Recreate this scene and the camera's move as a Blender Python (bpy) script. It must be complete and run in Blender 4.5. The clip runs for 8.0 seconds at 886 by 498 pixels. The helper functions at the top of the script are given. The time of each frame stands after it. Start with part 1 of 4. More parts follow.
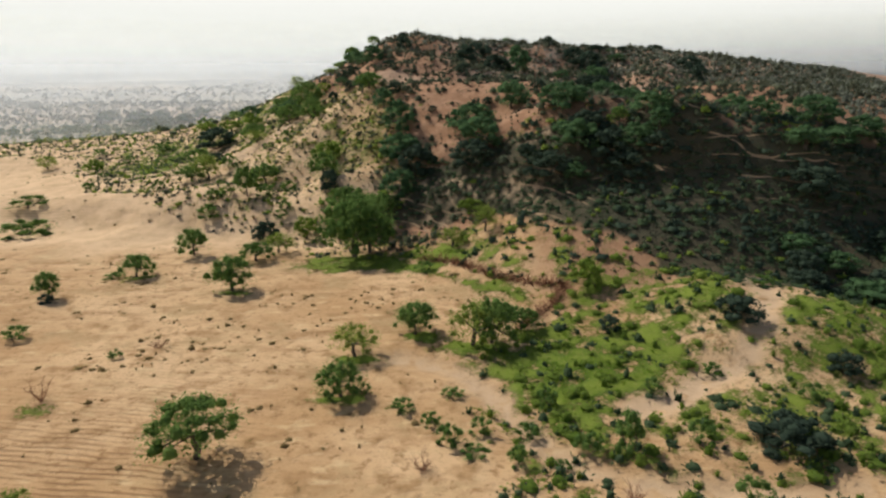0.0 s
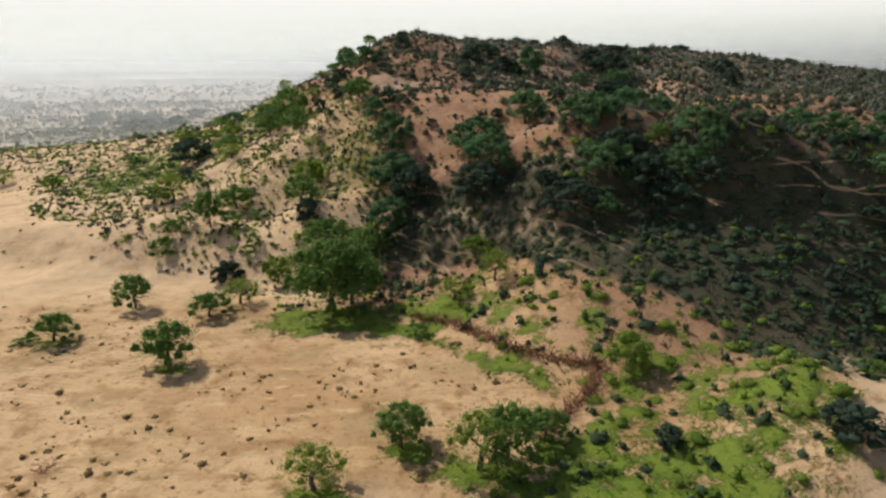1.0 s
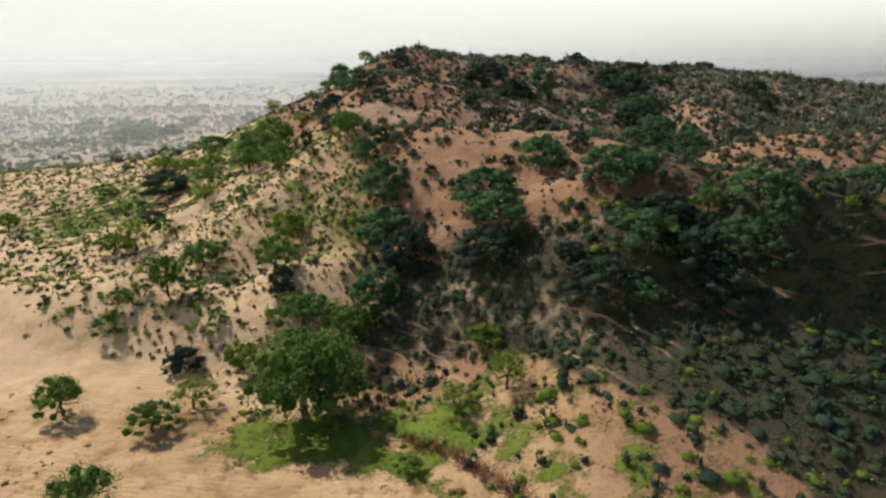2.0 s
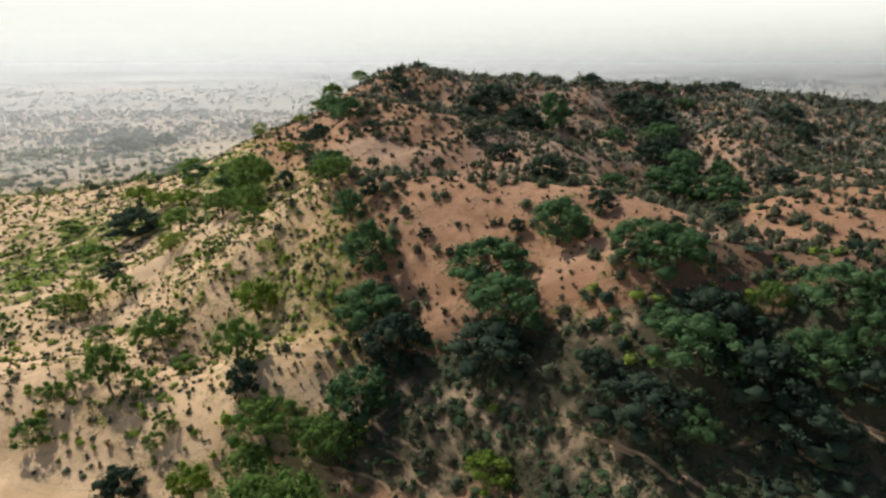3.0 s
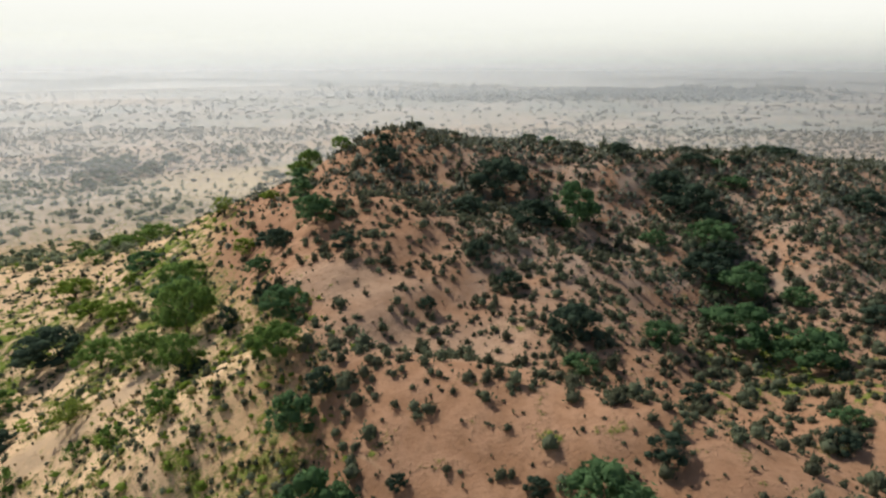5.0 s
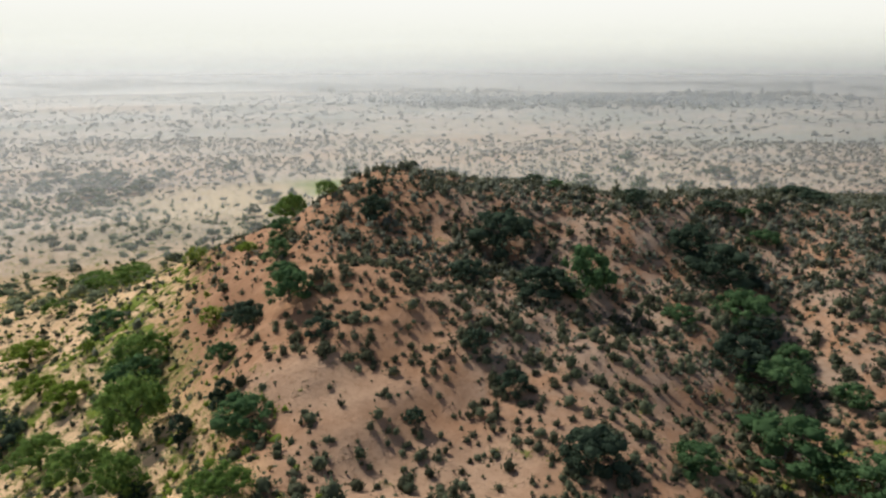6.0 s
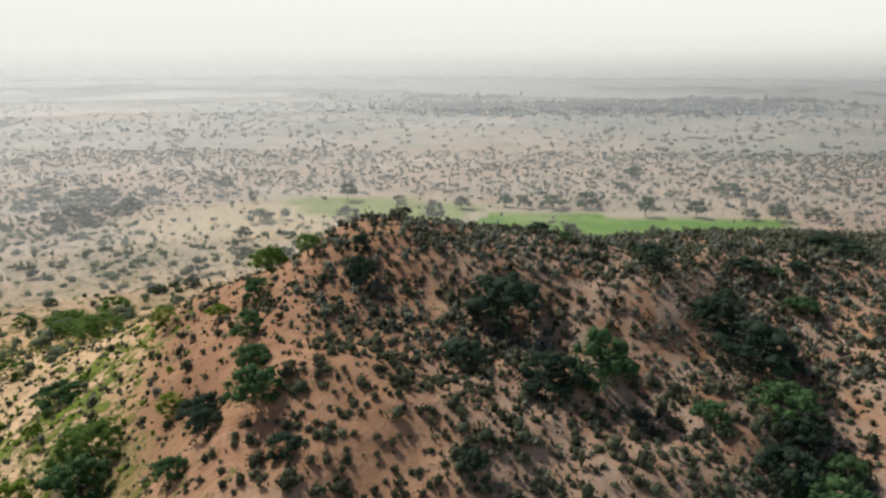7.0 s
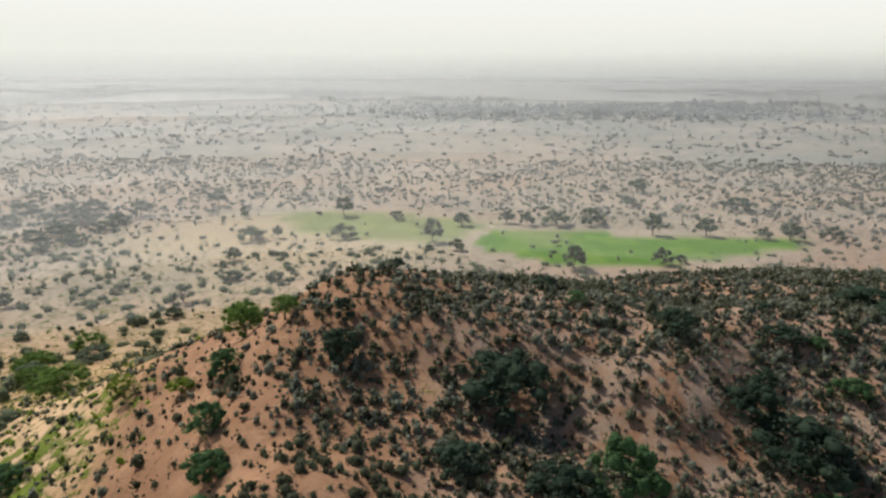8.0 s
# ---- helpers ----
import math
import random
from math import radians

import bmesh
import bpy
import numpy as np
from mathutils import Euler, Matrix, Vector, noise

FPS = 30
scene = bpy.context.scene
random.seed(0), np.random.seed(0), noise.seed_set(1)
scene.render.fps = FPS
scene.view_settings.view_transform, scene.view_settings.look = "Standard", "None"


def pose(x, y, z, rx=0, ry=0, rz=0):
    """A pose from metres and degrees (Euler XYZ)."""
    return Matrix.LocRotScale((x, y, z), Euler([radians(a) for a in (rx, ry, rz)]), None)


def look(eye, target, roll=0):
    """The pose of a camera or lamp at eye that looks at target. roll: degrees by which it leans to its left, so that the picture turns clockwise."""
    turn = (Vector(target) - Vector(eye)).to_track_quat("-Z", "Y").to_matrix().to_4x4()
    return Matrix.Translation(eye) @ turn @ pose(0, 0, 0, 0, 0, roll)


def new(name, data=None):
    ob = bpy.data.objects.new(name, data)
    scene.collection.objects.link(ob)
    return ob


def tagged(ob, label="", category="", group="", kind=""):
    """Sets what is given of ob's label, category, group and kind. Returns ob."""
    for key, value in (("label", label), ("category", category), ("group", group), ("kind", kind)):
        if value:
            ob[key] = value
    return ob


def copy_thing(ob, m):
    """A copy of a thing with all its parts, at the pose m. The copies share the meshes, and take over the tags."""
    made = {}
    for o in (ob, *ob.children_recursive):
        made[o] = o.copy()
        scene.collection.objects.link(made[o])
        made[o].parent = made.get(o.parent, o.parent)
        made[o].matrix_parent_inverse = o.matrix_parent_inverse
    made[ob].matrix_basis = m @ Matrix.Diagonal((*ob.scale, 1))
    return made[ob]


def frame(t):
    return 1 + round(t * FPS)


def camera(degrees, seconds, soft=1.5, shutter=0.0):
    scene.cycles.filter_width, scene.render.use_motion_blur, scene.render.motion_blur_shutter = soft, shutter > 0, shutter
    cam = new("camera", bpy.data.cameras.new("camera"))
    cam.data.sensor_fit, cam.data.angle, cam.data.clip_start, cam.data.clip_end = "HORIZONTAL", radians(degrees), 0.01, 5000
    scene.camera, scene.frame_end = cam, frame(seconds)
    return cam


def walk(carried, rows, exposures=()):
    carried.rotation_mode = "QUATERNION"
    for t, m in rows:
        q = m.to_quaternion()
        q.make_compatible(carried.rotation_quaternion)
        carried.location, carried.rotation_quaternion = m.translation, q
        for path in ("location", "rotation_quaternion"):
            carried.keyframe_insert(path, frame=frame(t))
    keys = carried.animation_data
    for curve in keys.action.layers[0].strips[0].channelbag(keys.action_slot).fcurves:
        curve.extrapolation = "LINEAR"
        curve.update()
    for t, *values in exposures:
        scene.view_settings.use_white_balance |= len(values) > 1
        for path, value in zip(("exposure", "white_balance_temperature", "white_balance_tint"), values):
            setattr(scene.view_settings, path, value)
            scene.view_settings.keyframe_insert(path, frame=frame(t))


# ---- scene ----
# Camera: a drone that flies ahead and climbs. Rows: t, x, y, z, yaw, pitch, roll.
cam = camera(70.0, 8.0, soft=2.4)
ROWS = [
    (0.0, 0.00, 0.00, 18.10, -0.00, -16.28, -0.21),
    (0.5, 0.23, 6.48, 18.12, 0.24, -16.35, -0.15),
    (1.0, 0.43, 12.69, 18.82, 0.44, -16.44, -0.13),
    (1.5, 0.48, 18.37, 20.43, 0.59, -16.49, -0.09),
    (3.0, 1.06, 34.02, 25.34, 1.22, -16.71, -0.02),
    (3.5, 1.27, 39.00, 27.13, 1.42, -16.73, 0.01),
    (4.0, 1.49, 43.86, 29.00, 1.59, -16.69, 0.00),
    (4.5, 1.65, 48.47, 30.94, 1.70, -16.61, 0.01),
    (6.0, 2.34, 62.52, 36.77, 2.07, -16.37, -0.03),
    (6.5, 2.46, 67.08, 38.64, 2.11, -16.23, 0.03),
    (7.0, 2.64, 71.66, 40.51, 2.18, -16.14, 0.06),
    (7.5, 2.74, 76.28, 42.22, 2.21, -16.12, 0.07),
    (8.0, 2.82, 80.93, 43.93, 2.25, -16.14, 0.16),
]
walk(cam, [(t, pose(x, y, z, 90 + pitch, 0, yaw) @ pose(0, 0, 0, 0, 0, roll)) for t, x, y, z, yaw, pitch, roll in ROWS],
     [(0.0, -0.60), (1.5, -0.58), (3.0, -0.50), (4.5, -0.52), (6.0, -0.59), (8.0, -0.64)])

# ---- world, sun, exposure ----
SUN_ELEVATION, SUN_TURN = 46.0, -49.0   # degrees above the horizon; degrees from +y towards +x
world = bpy.data.worlds.new("sky")
scene.world = world
world.use_nodes = True
sky = world.node_tree.nodes.new("ShaderNodeTexSky")
sky.sky_type, sky.sun_disc = "NISHITA", False
sky.sun_elevation, sky.sun_rotation = radians(SUN_ELEVATION), radians(SUN_TURN)
sky.air_density, sky.dust_density, sky.ozone_density, sky.altitude = 1.0, 2.2, 1.0, 100.0
background = world.node_tree.nodes["Background"]
background.inputs["Strength"].default_value = 0.116
world.node_tree.links.new(sky.outputs["Color"], background.inputs["Color"])

sun_data = bpy.data.lights.new("sun", "SUN")
sun_data.energy, sun_data.angle, sun_data.color = 4.95, radians(0.6), (1.0, 0.965, 0.89)
sun = new("sun", sun_data)
SUN_WAY = Vector((math.sin(radians(SUN_TURN)) * math.cos(radians(SUN_ELEVATION)),
                  math.cos(radians(SUN_TURN)) * math.cos(radians(SUN_ELEVATION)), math.sin(radians(SUN_ELEVATION))))
sun.matrix_world = look(SUN_WAY * 400, (0, 0, 0))


# ---- materials ----
def material(name):
    m = bpy.data.materials.new(name)
    m.use_nodes = True
    m.node_tree.nodes.clear()
    return m, m.node_tree.nodes, m.node_tree.links


def socket(links, value, target):
    """A number, a colour or another node's output, put into an input."""
    if isinstance(value, bpy.types.NodeSocket):
        links.new(value, target)
    else:
        target.default_value = (*value, 1.0) if isinstance(value, tuple) and len(value) == 3 and target.type == "RGBA" else value


def blend(nodes, links, factor, a, b):
    n = nodes.new("ShaderNodeMix")
    n.data_type = "RGBA"
    for value, key in ((factor, 0), (a, 6), (b, 7)):
        socket(links, value, n.inputs[key])
    return n.outputs[2]


def sums(nodes, links, what, a, b=0.0, clamp=False):
    n = nodes.new("ShaderNodeMath")
    n.operation, n.use_clamp = what, clamp
    socket(links, a, n.inputs[0])
    socket(links, b, n.inputs[1])
    return n.outputs[0]


def grain(nodes, links, scale, detail=4.0, rough=0.55, stretch=(1, 1, 1)):
    """Noise at so many waves a metre, in the place's own metres."""
    where = nodes.new("ShaderNodeTexCoord")
    turn = nodes.new("ShaderNodeMapping")
    turn.inputs["Scale"].default_value = stretch
    links.new(where.outputs["Object"], turn.inputs["Vector"])
    n = nodes.new("ShaderNodeTexNoise")
    n.inputs["Scale"].default_value, n.inputs["Detail"].default_value, n.inputs["Roughness"].default_value = scale, detail, rough
    links.new(turn.outputs["Vector"], n.inputs["Vector"])
    return n.outputs["Fac"]


def ramp(nodes, links, value, low, high):
    n = nodes.new("ShaderNodeMapRange")
    n.interpolation_type = "SMOOTHSTEP"
    socket(links, value, n.inputs["Value"])
    n.inputs["From Min"].default_value, n.inputs["From Max"].default_value = low, high
    return n.outputs["Result"]


def attribute(nodes, name):
    n = nodes.new("ShaderNodeAttribute")
    n.attribute_name = name
    return n.outputs["Fac"]


def ground_material():
    m, nodes, links = material("sandy_ground")
    shader, out = nodes.new("ShaderNodeBsdfPrincipled"), nodes.new("ShaderNodeOutputMaterial")
    broad, middle, fine = grain(nodes, links, 0.07), grain(nodes, links, 0.55, 5), grain(nodes, links, 5.0, 6, 0.65)
    # pale field sand with browner and lighter drifts
    sand = blend(nodes, links, ramp(nodes, links, broad, 0.36, 0.64), (0.52, 0.315, 0.150), (0.71, 0.475, 0.262))
    sand = blend(nodes, links, ramp(nodes, links, middle, 0.48, 0.70), sand, (0.40, 0.235, 0.105))
    sand = blend(nodes, links, ramp(nodes, links, grain(nodes, links, 0.16, 6, 0.65), 0.50, 0.66), sand, (0.47, 0.315, 0.155))
    sand = blend(nodes, links, ramp(nodes, links, grain(nodes, links, 1.4, 5, 0.7), 0.53, 0.68), sand, (0.34, 0.195, 0.085))
    streaks = ramp(nodes, links, grain(nodes, links, 0.5, 6, 0.7, (0.45, 1.5, 1)), 0.50, 0.66)
    sand = blend(nodes, links, sums(nodes, links, "MULTIPLY", streaks, 0.42), sand, (0.36, 0.195, 0.085))
    sand = blend(nodes, links, sums(nodes, links, "MULTIPLY", ramp(nodes, links, fine, 0.52, 0.70), 0.55), sand, (0.37, 0.215, 0.095))
    sand = blend(nodes, links, sums(nodes, links, "MULTIPLY", ramp(nodes, links, grain(nodes, links, 0.9, 5, 0.65, (0.5, 1.3, 1)), 0.54, 0.70), 0.6), sand, (0.74, 0.54, 0.30))
    # paler sand under the western slope, brightened further for haze and sunlight
    sand = blend(nodes, links, attribute(nodes, "pale_hazed"), sand, blend(nodes, links, ramp(nodes, links, middle, 0.35, 0.65), (0.80, 0.56, 0.335), (0.68, 0.465, 0.265)))
    # red dune sand
    red = blend(nodes, links, ramp(nodes, links, middle, 0.35, 0.65), (0.36, 0.196, 0.108), (0.47, 0.27, 0.160))
    red = blend(nodes, links, ramp(nodes, links, broad, 0.5, 0.68), red, (0.31, 0.165, 0.092))
    # greyer sand of the dune top, lightened also to stand for haze
    dulled = sums(nodes, links, "MULTIPLY", attribute(nodes, "top_grey"), ramp(nodes, links, grain(nodes, links, 0.3, 5, 0.65), 0.32, 0.62))
    red = blend(nodes, links, sums(nodes, links, "MULTIPLY", dulled, 0.62), red, blend(nodes, links, middle, (0.32, 0.26, 0.20), (0.47, 0.385, 0.305)))
    blown = blend(nodes, links, ramp(nodes, links, middle, 0.35, 0.65), (0.42, 0.268, 0.172), (0.49, 0.322, 0.21))
    red = blend(nodes, links, attribute(nodes, "blown"), red, blown)
    red = blend(nodes, links, sums(nodes, links, "MULTIPLY", ramp(nodes, links, grain(nodes, links, 1.9, 6, 0.7), 0.48, 0.68), 0.5), red, (0.26, 0.145, 0.082))
    colour = blend(nodes, links, attribute(nodes, "dune"), sand, red)
    # shade put into the soil colour of the steep eastern face
    face_shade = sums(nodes, links, "ADD", attribute(nodes, "face_shade"), sums(nodes, links, "MULTIPLY", sums(nodes, links, "SUBTRACT", broad, 0.5), 0.8))
    colour = blend(nodes, links, sums(nodes, links, "MULTIPLY", ramp(nodes, links, face_shade, 0.2, 0.7), 0.9), colour, blend(nodes, links, middle, (0.135, 0.085, 0.054), (0.19, 0.112, 0.068)))
    # open plain: its own sand, paled and greyed to stand for haze
    plain_hazed = blend(nodes, links, ramp(nodes, links, grain(nodes, links, 0.03, 5), 0.42, 0.62), (0.54, 0.43, 0.322), (0.44, 0.372, 0.284))
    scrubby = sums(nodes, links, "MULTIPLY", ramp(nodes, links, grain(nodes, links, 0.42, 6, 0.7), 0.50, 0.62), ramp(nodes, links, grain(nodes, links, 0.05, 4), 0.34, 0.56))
    plain_hazed = blend(nodes, links, sums(nodes, links, "MULTIPLY", scrubby, 0.7), plain_hazed, (0.235, 0.225, 0.160))
    plain_hazed = blend(nodes, links, sums(nodes, links, "MULTIPLY", ramp(nodes, links, grain(nodes, links, 0.022, 4), 0.46, 0.62), 0.5), plain_hazed, (0.50, 0.355, 0.245))
    colour = blend(nodes, links, attribute(nodes, "plain"), colour, plain_hazed)
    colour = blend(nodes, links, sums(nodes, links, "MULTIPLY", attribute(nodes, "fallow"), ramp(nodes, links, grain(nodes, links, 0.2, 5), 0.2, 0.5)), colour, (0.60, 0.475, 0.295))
    # haze put into the colour: the ground greys with distance
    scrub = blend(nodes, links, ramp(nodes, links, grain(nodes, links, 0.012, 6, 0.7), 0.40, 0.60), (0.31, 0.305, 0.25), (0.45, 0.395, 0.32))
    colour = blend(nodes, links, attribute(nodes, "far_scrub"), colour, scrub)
    colour = blend(nodes, links, attribute(nodes, "haze_grey"), colour, blend(nodes, links, grain(nodes, links, 0.004, 4), (0.38, 0.38, 0.35), (0.44, 0.43, 0.40)))
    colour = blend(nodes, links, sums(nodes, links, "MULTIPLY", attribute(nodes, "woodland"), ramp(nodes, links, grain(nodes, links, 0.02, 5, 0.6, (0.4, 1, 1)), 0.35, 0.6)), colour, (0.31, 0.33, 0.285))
    # low herbs: green where they stand thick
    herb = blend(nodes, links, ramp(nodes, links, middle, 0.35, 0.65), (0.085, 0.150, 0.014), (0.185, 0.235, 0.034))
    herb = blend(nodes, links, ramp(nodes, links, fine, 0.54, 0.76), herb, (0.28, 0.24, 0.10))
    patch = sums(nodes, links, "ADD", attribute(nodes, "herb"), sums(nodes, links, "MULTIPLY", sums(nodes, links, "SUBTRACT", fine, 0.5), 0.9))
    patch = sums(nodes, links, "ADD", patch, sums(nodes, links, "MULTIPLY", sums(nodes, links, "SUBTRACT", middle, 0.5), 1.9))
    colour = blend(nodes, links, ramp(nodes, links, patch, 0.38, 0.62), colour, herb)
    # dark herbs at the face's foot, colour deepened to stand for shade
    thick = sums(nodes, links, "ADD", attribute(nodes, "shaded_sward"), sums(nodes, links, "MULTIPLY", sums(nodes, links, "SUBTRACT", middle, 0.5), 1.2))
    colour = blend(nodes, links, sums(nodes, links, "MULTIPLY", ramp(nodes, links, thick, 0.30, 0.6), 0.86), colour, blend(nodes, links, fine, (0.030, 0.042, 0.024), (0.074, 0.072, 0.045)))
    turf = sums(nodes, links, "ADD", attribute(nodes, "turf"), sums(nodes, links, "MULTIPLY", sums(nodes, links, "SUBTRACT", grain(nodes, links, 1.9, 6, 0.75), 0.5), 3.2))
    colour = blend(nodes, links, sums(nodes, links, "MULTIPLY", ramp(nodes, links, turf, 0.50, 0.72), 0.65), colour, blend(nodes, links, ramp(nodes, links, middle, 0.3, 0.7), (0.15, 0.19, 0.040), (0.27, 0.27, 0.080)))
    crop = blend(nodes, links, ramp(nodes, links, grain(nodes, links, 0.12, 4), 0.40, 0.62), (0.110, 0.245, 0.020), (0.185, 0.320, 0.038))
    colour = blend(nodes, links, attribute(nodes, "crop"), colour, crop)
    # litter and droppings, small dark specks
    colour = blend(nodes, links, sums(nodes, links, "MULTIPLY", ramp(nodes, links, grain(nodes, links, 2.3, 3, 0.7), 0.62, 0.72), 0.5), colour, (0.21, 0.125, 0.062))
    trail = sums(nodes, links, "MULTIPLY", attribute(nodes, "trail"), ramp(nodes, links, grain(nodes, links, 0.8, 3), 0.30, 0.5))
    colour = blend(nodes, links, trail, colour, (0.60, 0.42, 0.26))
    # narrow cattle trods that wind along the slope, two sets that cross
    place, split = nodes.new("ShaderNodeTexCoord"), nodes.new("ShaderNodeSeparateXYZ")
    links.new(place.outputs["Object"], split.inputs["Vector"])
    for rise, lean, wind in ((0.62, 0.03, 0.06), (0.45, 0.11, 0.08)):
        way = sums(nodes, links, "ADD", sums(nodes, links, "MULTIPLY", split.outputs["Z"], rise), sums(nodes, links, "MULTIPLY", split.outputs["X"], lean))
        way = sums(nodes, links, "ADD", way, sums(nodes, links, "MULTIPLY", grain(nodes, links, wind, 3), 2.8))
        off = sums(nodes, links, "ABSOLUTE", sums(nodes, links, "SUBTRACT", sums(nodes, links, "FRACT", way), 0.5))
        trod = sums(nodes, links, "MULTIPLY", sums(nodes, links, "SUBTRACT", 1.0, ramp(nodes, links, off, 0.02, 0.055)), attribute(nodes, "trods"))
        trod = sums(nodes, links, "MULTIPLY", trod, ramp(nodes, links, grain(nodes, links, 0.15, 3), 0.44, 0.56))
        colour = blend(nodes, links, sums(nodes, links, "MULTIPLY", trod, 0.85), colour, (0.50, 0.335, 0.20))
    # plough lines on the field
    where, turn, wave = nodes.new("ShaderNodeTexCoord"), nodes.new("ShaderNodeMapping"), nodes.new("ShaderNodeTexWave")
    turn.inputs["Rotation"].default_value = (0, 0, radians(7))
    links.new(where.outputs["Object"], turn.inputs["Vector"])
    links.new(turn.outputs["Vector"], wave.inputs["Vector"])
    wave.wave_type, wave.bands_direction = "BANDS", "Y"
    wave.inputs["Scale"].default_value, wave.inputs["Distortion"].default_value = 0.78, 5.0
    wave.inputs["Detail"].default_value, wave.inputs["Detail Scale"].default_value = 3.0, 0.35
    dashes = ramp(nodes, links, grain(nodes, links, 0.8, 4, 0.6, (0.35, 1.6, 1)), 0.36, 0.52)
    furrow = sums(nodes, links, "MULTIPLY", sums(nodes, links, "MULTIPLY", ramp(nodes, links, wave.outputs["Fac"], 0.5, 0.85), dashes), attribute(nodes, "furrow"))
    colour = blend(nodes, links, sums(nodes, links, "MULTIPLY", furrow, 0.95), colour, (0.27, 0.145, 0.065))
    links.new(colour, shader.inputs["Base Color"])
    shader.inputs["Roughness"].default_value = 0.95
    shader.inputs["Specular IOR Level"].default_value = 0.15
    height = sums(nodes, links, "ADD", sums(nodes, links, "MULTIPLY", fine, 0.10), sums(nodes, links, "MULTIPLY", middle, 0.30))
    height = sums(nodes, links, "ADD", height, sums(nodes, links, "MULTIPLY", furrow, 0.07))
    height = sums(nodes, links, "ADD", height, sums(nodes, links, "MULTIPLY", ramp(nodes, links, patch, 0.3, 0.7), 0.12))
    height = sums(nodes, links, "MULTIPLY", height, sums(nodes, links, "SUBTRACT", 1.0, attribute(nodes, "far_scrub")))
    bump = nodes.new("ShaderNodeBump")
    bump.inputs["Strength"].default_value, bump.inputs["Distance"].default_value = 0.8, 1.0
    links.new(height, bump.inputs["Height"])
    links.new(bump.outputs["Normal"], shader.inputs["Normal"])
    links.new(shader.outputs["BSDF"], out.inputs["Surface"])
    return m


def leaf_material(name, dark, light, through_light=0.35):
    """Leaves: two greens mixed by plant and by leaf, letting some light through."""
    m, nodes, links = material(name)
    out, mixed = nodes.new("ShaderNodeOutputMaterial"), nodes.new("ShaderNodeMixShader")
    diffuse, translucent = nodes.new("ShaderNodeBsdfDiffuse"), nodes.new("ShaderNodeBsdfTranslucent")
    info, island = nodes.new("ShaderNodeObjectInfo"), nodes.new("ShaderNodeNewGeometry")
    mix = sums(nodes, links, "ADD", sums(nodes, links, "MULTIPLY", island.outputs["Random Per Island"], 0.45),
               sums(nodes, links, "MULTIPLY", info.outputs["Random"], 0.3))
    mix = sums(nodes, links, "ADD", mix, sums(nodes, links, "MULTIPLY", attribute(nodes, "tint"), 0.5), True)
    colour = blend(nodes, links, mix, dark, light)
    links.new(colour, diffuse.inputs["Color"])
    links.new(colour, translucent.inputs["Color"])
    mixed.inputs["Fac"].default_value = through_light
    links.new(diffuse.outputs[0], mixed.inputs[1])
    links.new(translucent.outputs[0], mixed.inputs[2])
    links.new(mixed.outputs[0], out.inputs["Surface"])
    return m


def bark_material(name, dark, light):
    m, nodes, links = material(name)
    shader, out = nodes.new("ShaderNodeBsdfPrincipled"), nodes.new("ShaderNodeOutputMaterial")
    rough = grain(nodes, links, 9.0, 5, 0.6, (1, 1, 0.25))
    links.new(blend(nodes, links, ramp(nodes, links, rough, 0.3, 0.7), dark, light), shader.inputs["Base Color"])
    shader.inputs["Roughness"].default_value = 0.9
    bump = nodes.new("ShaderNodeBump")
    bump.inputs["Strength"].default_value, bump.inputs["Distance"].default_value = 0.6, 0.05
    links.new(rough, bump.inputs["Height"])
    links.new(bump.outputs["Normal"], shader.inputs["Normal"])
    links.new(shader.outputs["BSDF"], out.inputs["Surface"])
    return m


def haze_material():
    """A glowing backdrop for haze and low sky: grey at the ground, cream above it, thinning high up."""
    m, nodes, links = material("haze_backdrop_glow")
    out, mixed = nodes.new("ShaderNodeOutputMaterial"), nodes.new("ShaderNodeMixShader")
    glow, clear, where, apart = nodes.new("ShaderNodeEmission"), nodes.new("ShaderNodeBsdfTransparent"), nodes.new("ShaderNodeTexCoord"), nodes.new("ShaderNodeSeparateXYZ")
    links.new(where.outputs["Object"], apart.inputs["Vector"])
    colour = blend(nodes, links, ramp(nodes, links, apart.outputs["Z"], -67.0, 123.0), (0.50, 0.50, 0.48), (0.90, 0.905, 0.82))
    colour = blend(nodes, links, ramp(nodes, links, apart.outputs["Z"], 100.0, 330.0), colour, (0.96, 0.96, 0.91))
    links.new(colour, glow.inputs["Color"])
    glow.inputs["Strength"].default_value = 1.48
    links.new(ramp(nodes, links, apart.outputs["Z"], 700.0, 1200.0), mixed.inputs["Fac"])
    links.new(glow.outputs[0], mixed.inputs[1])
    links.new(clear.outputs[0], mixed.inputs[2])
    links.new(mixed.outputs[0], out.inputs["Surface"])
    return m


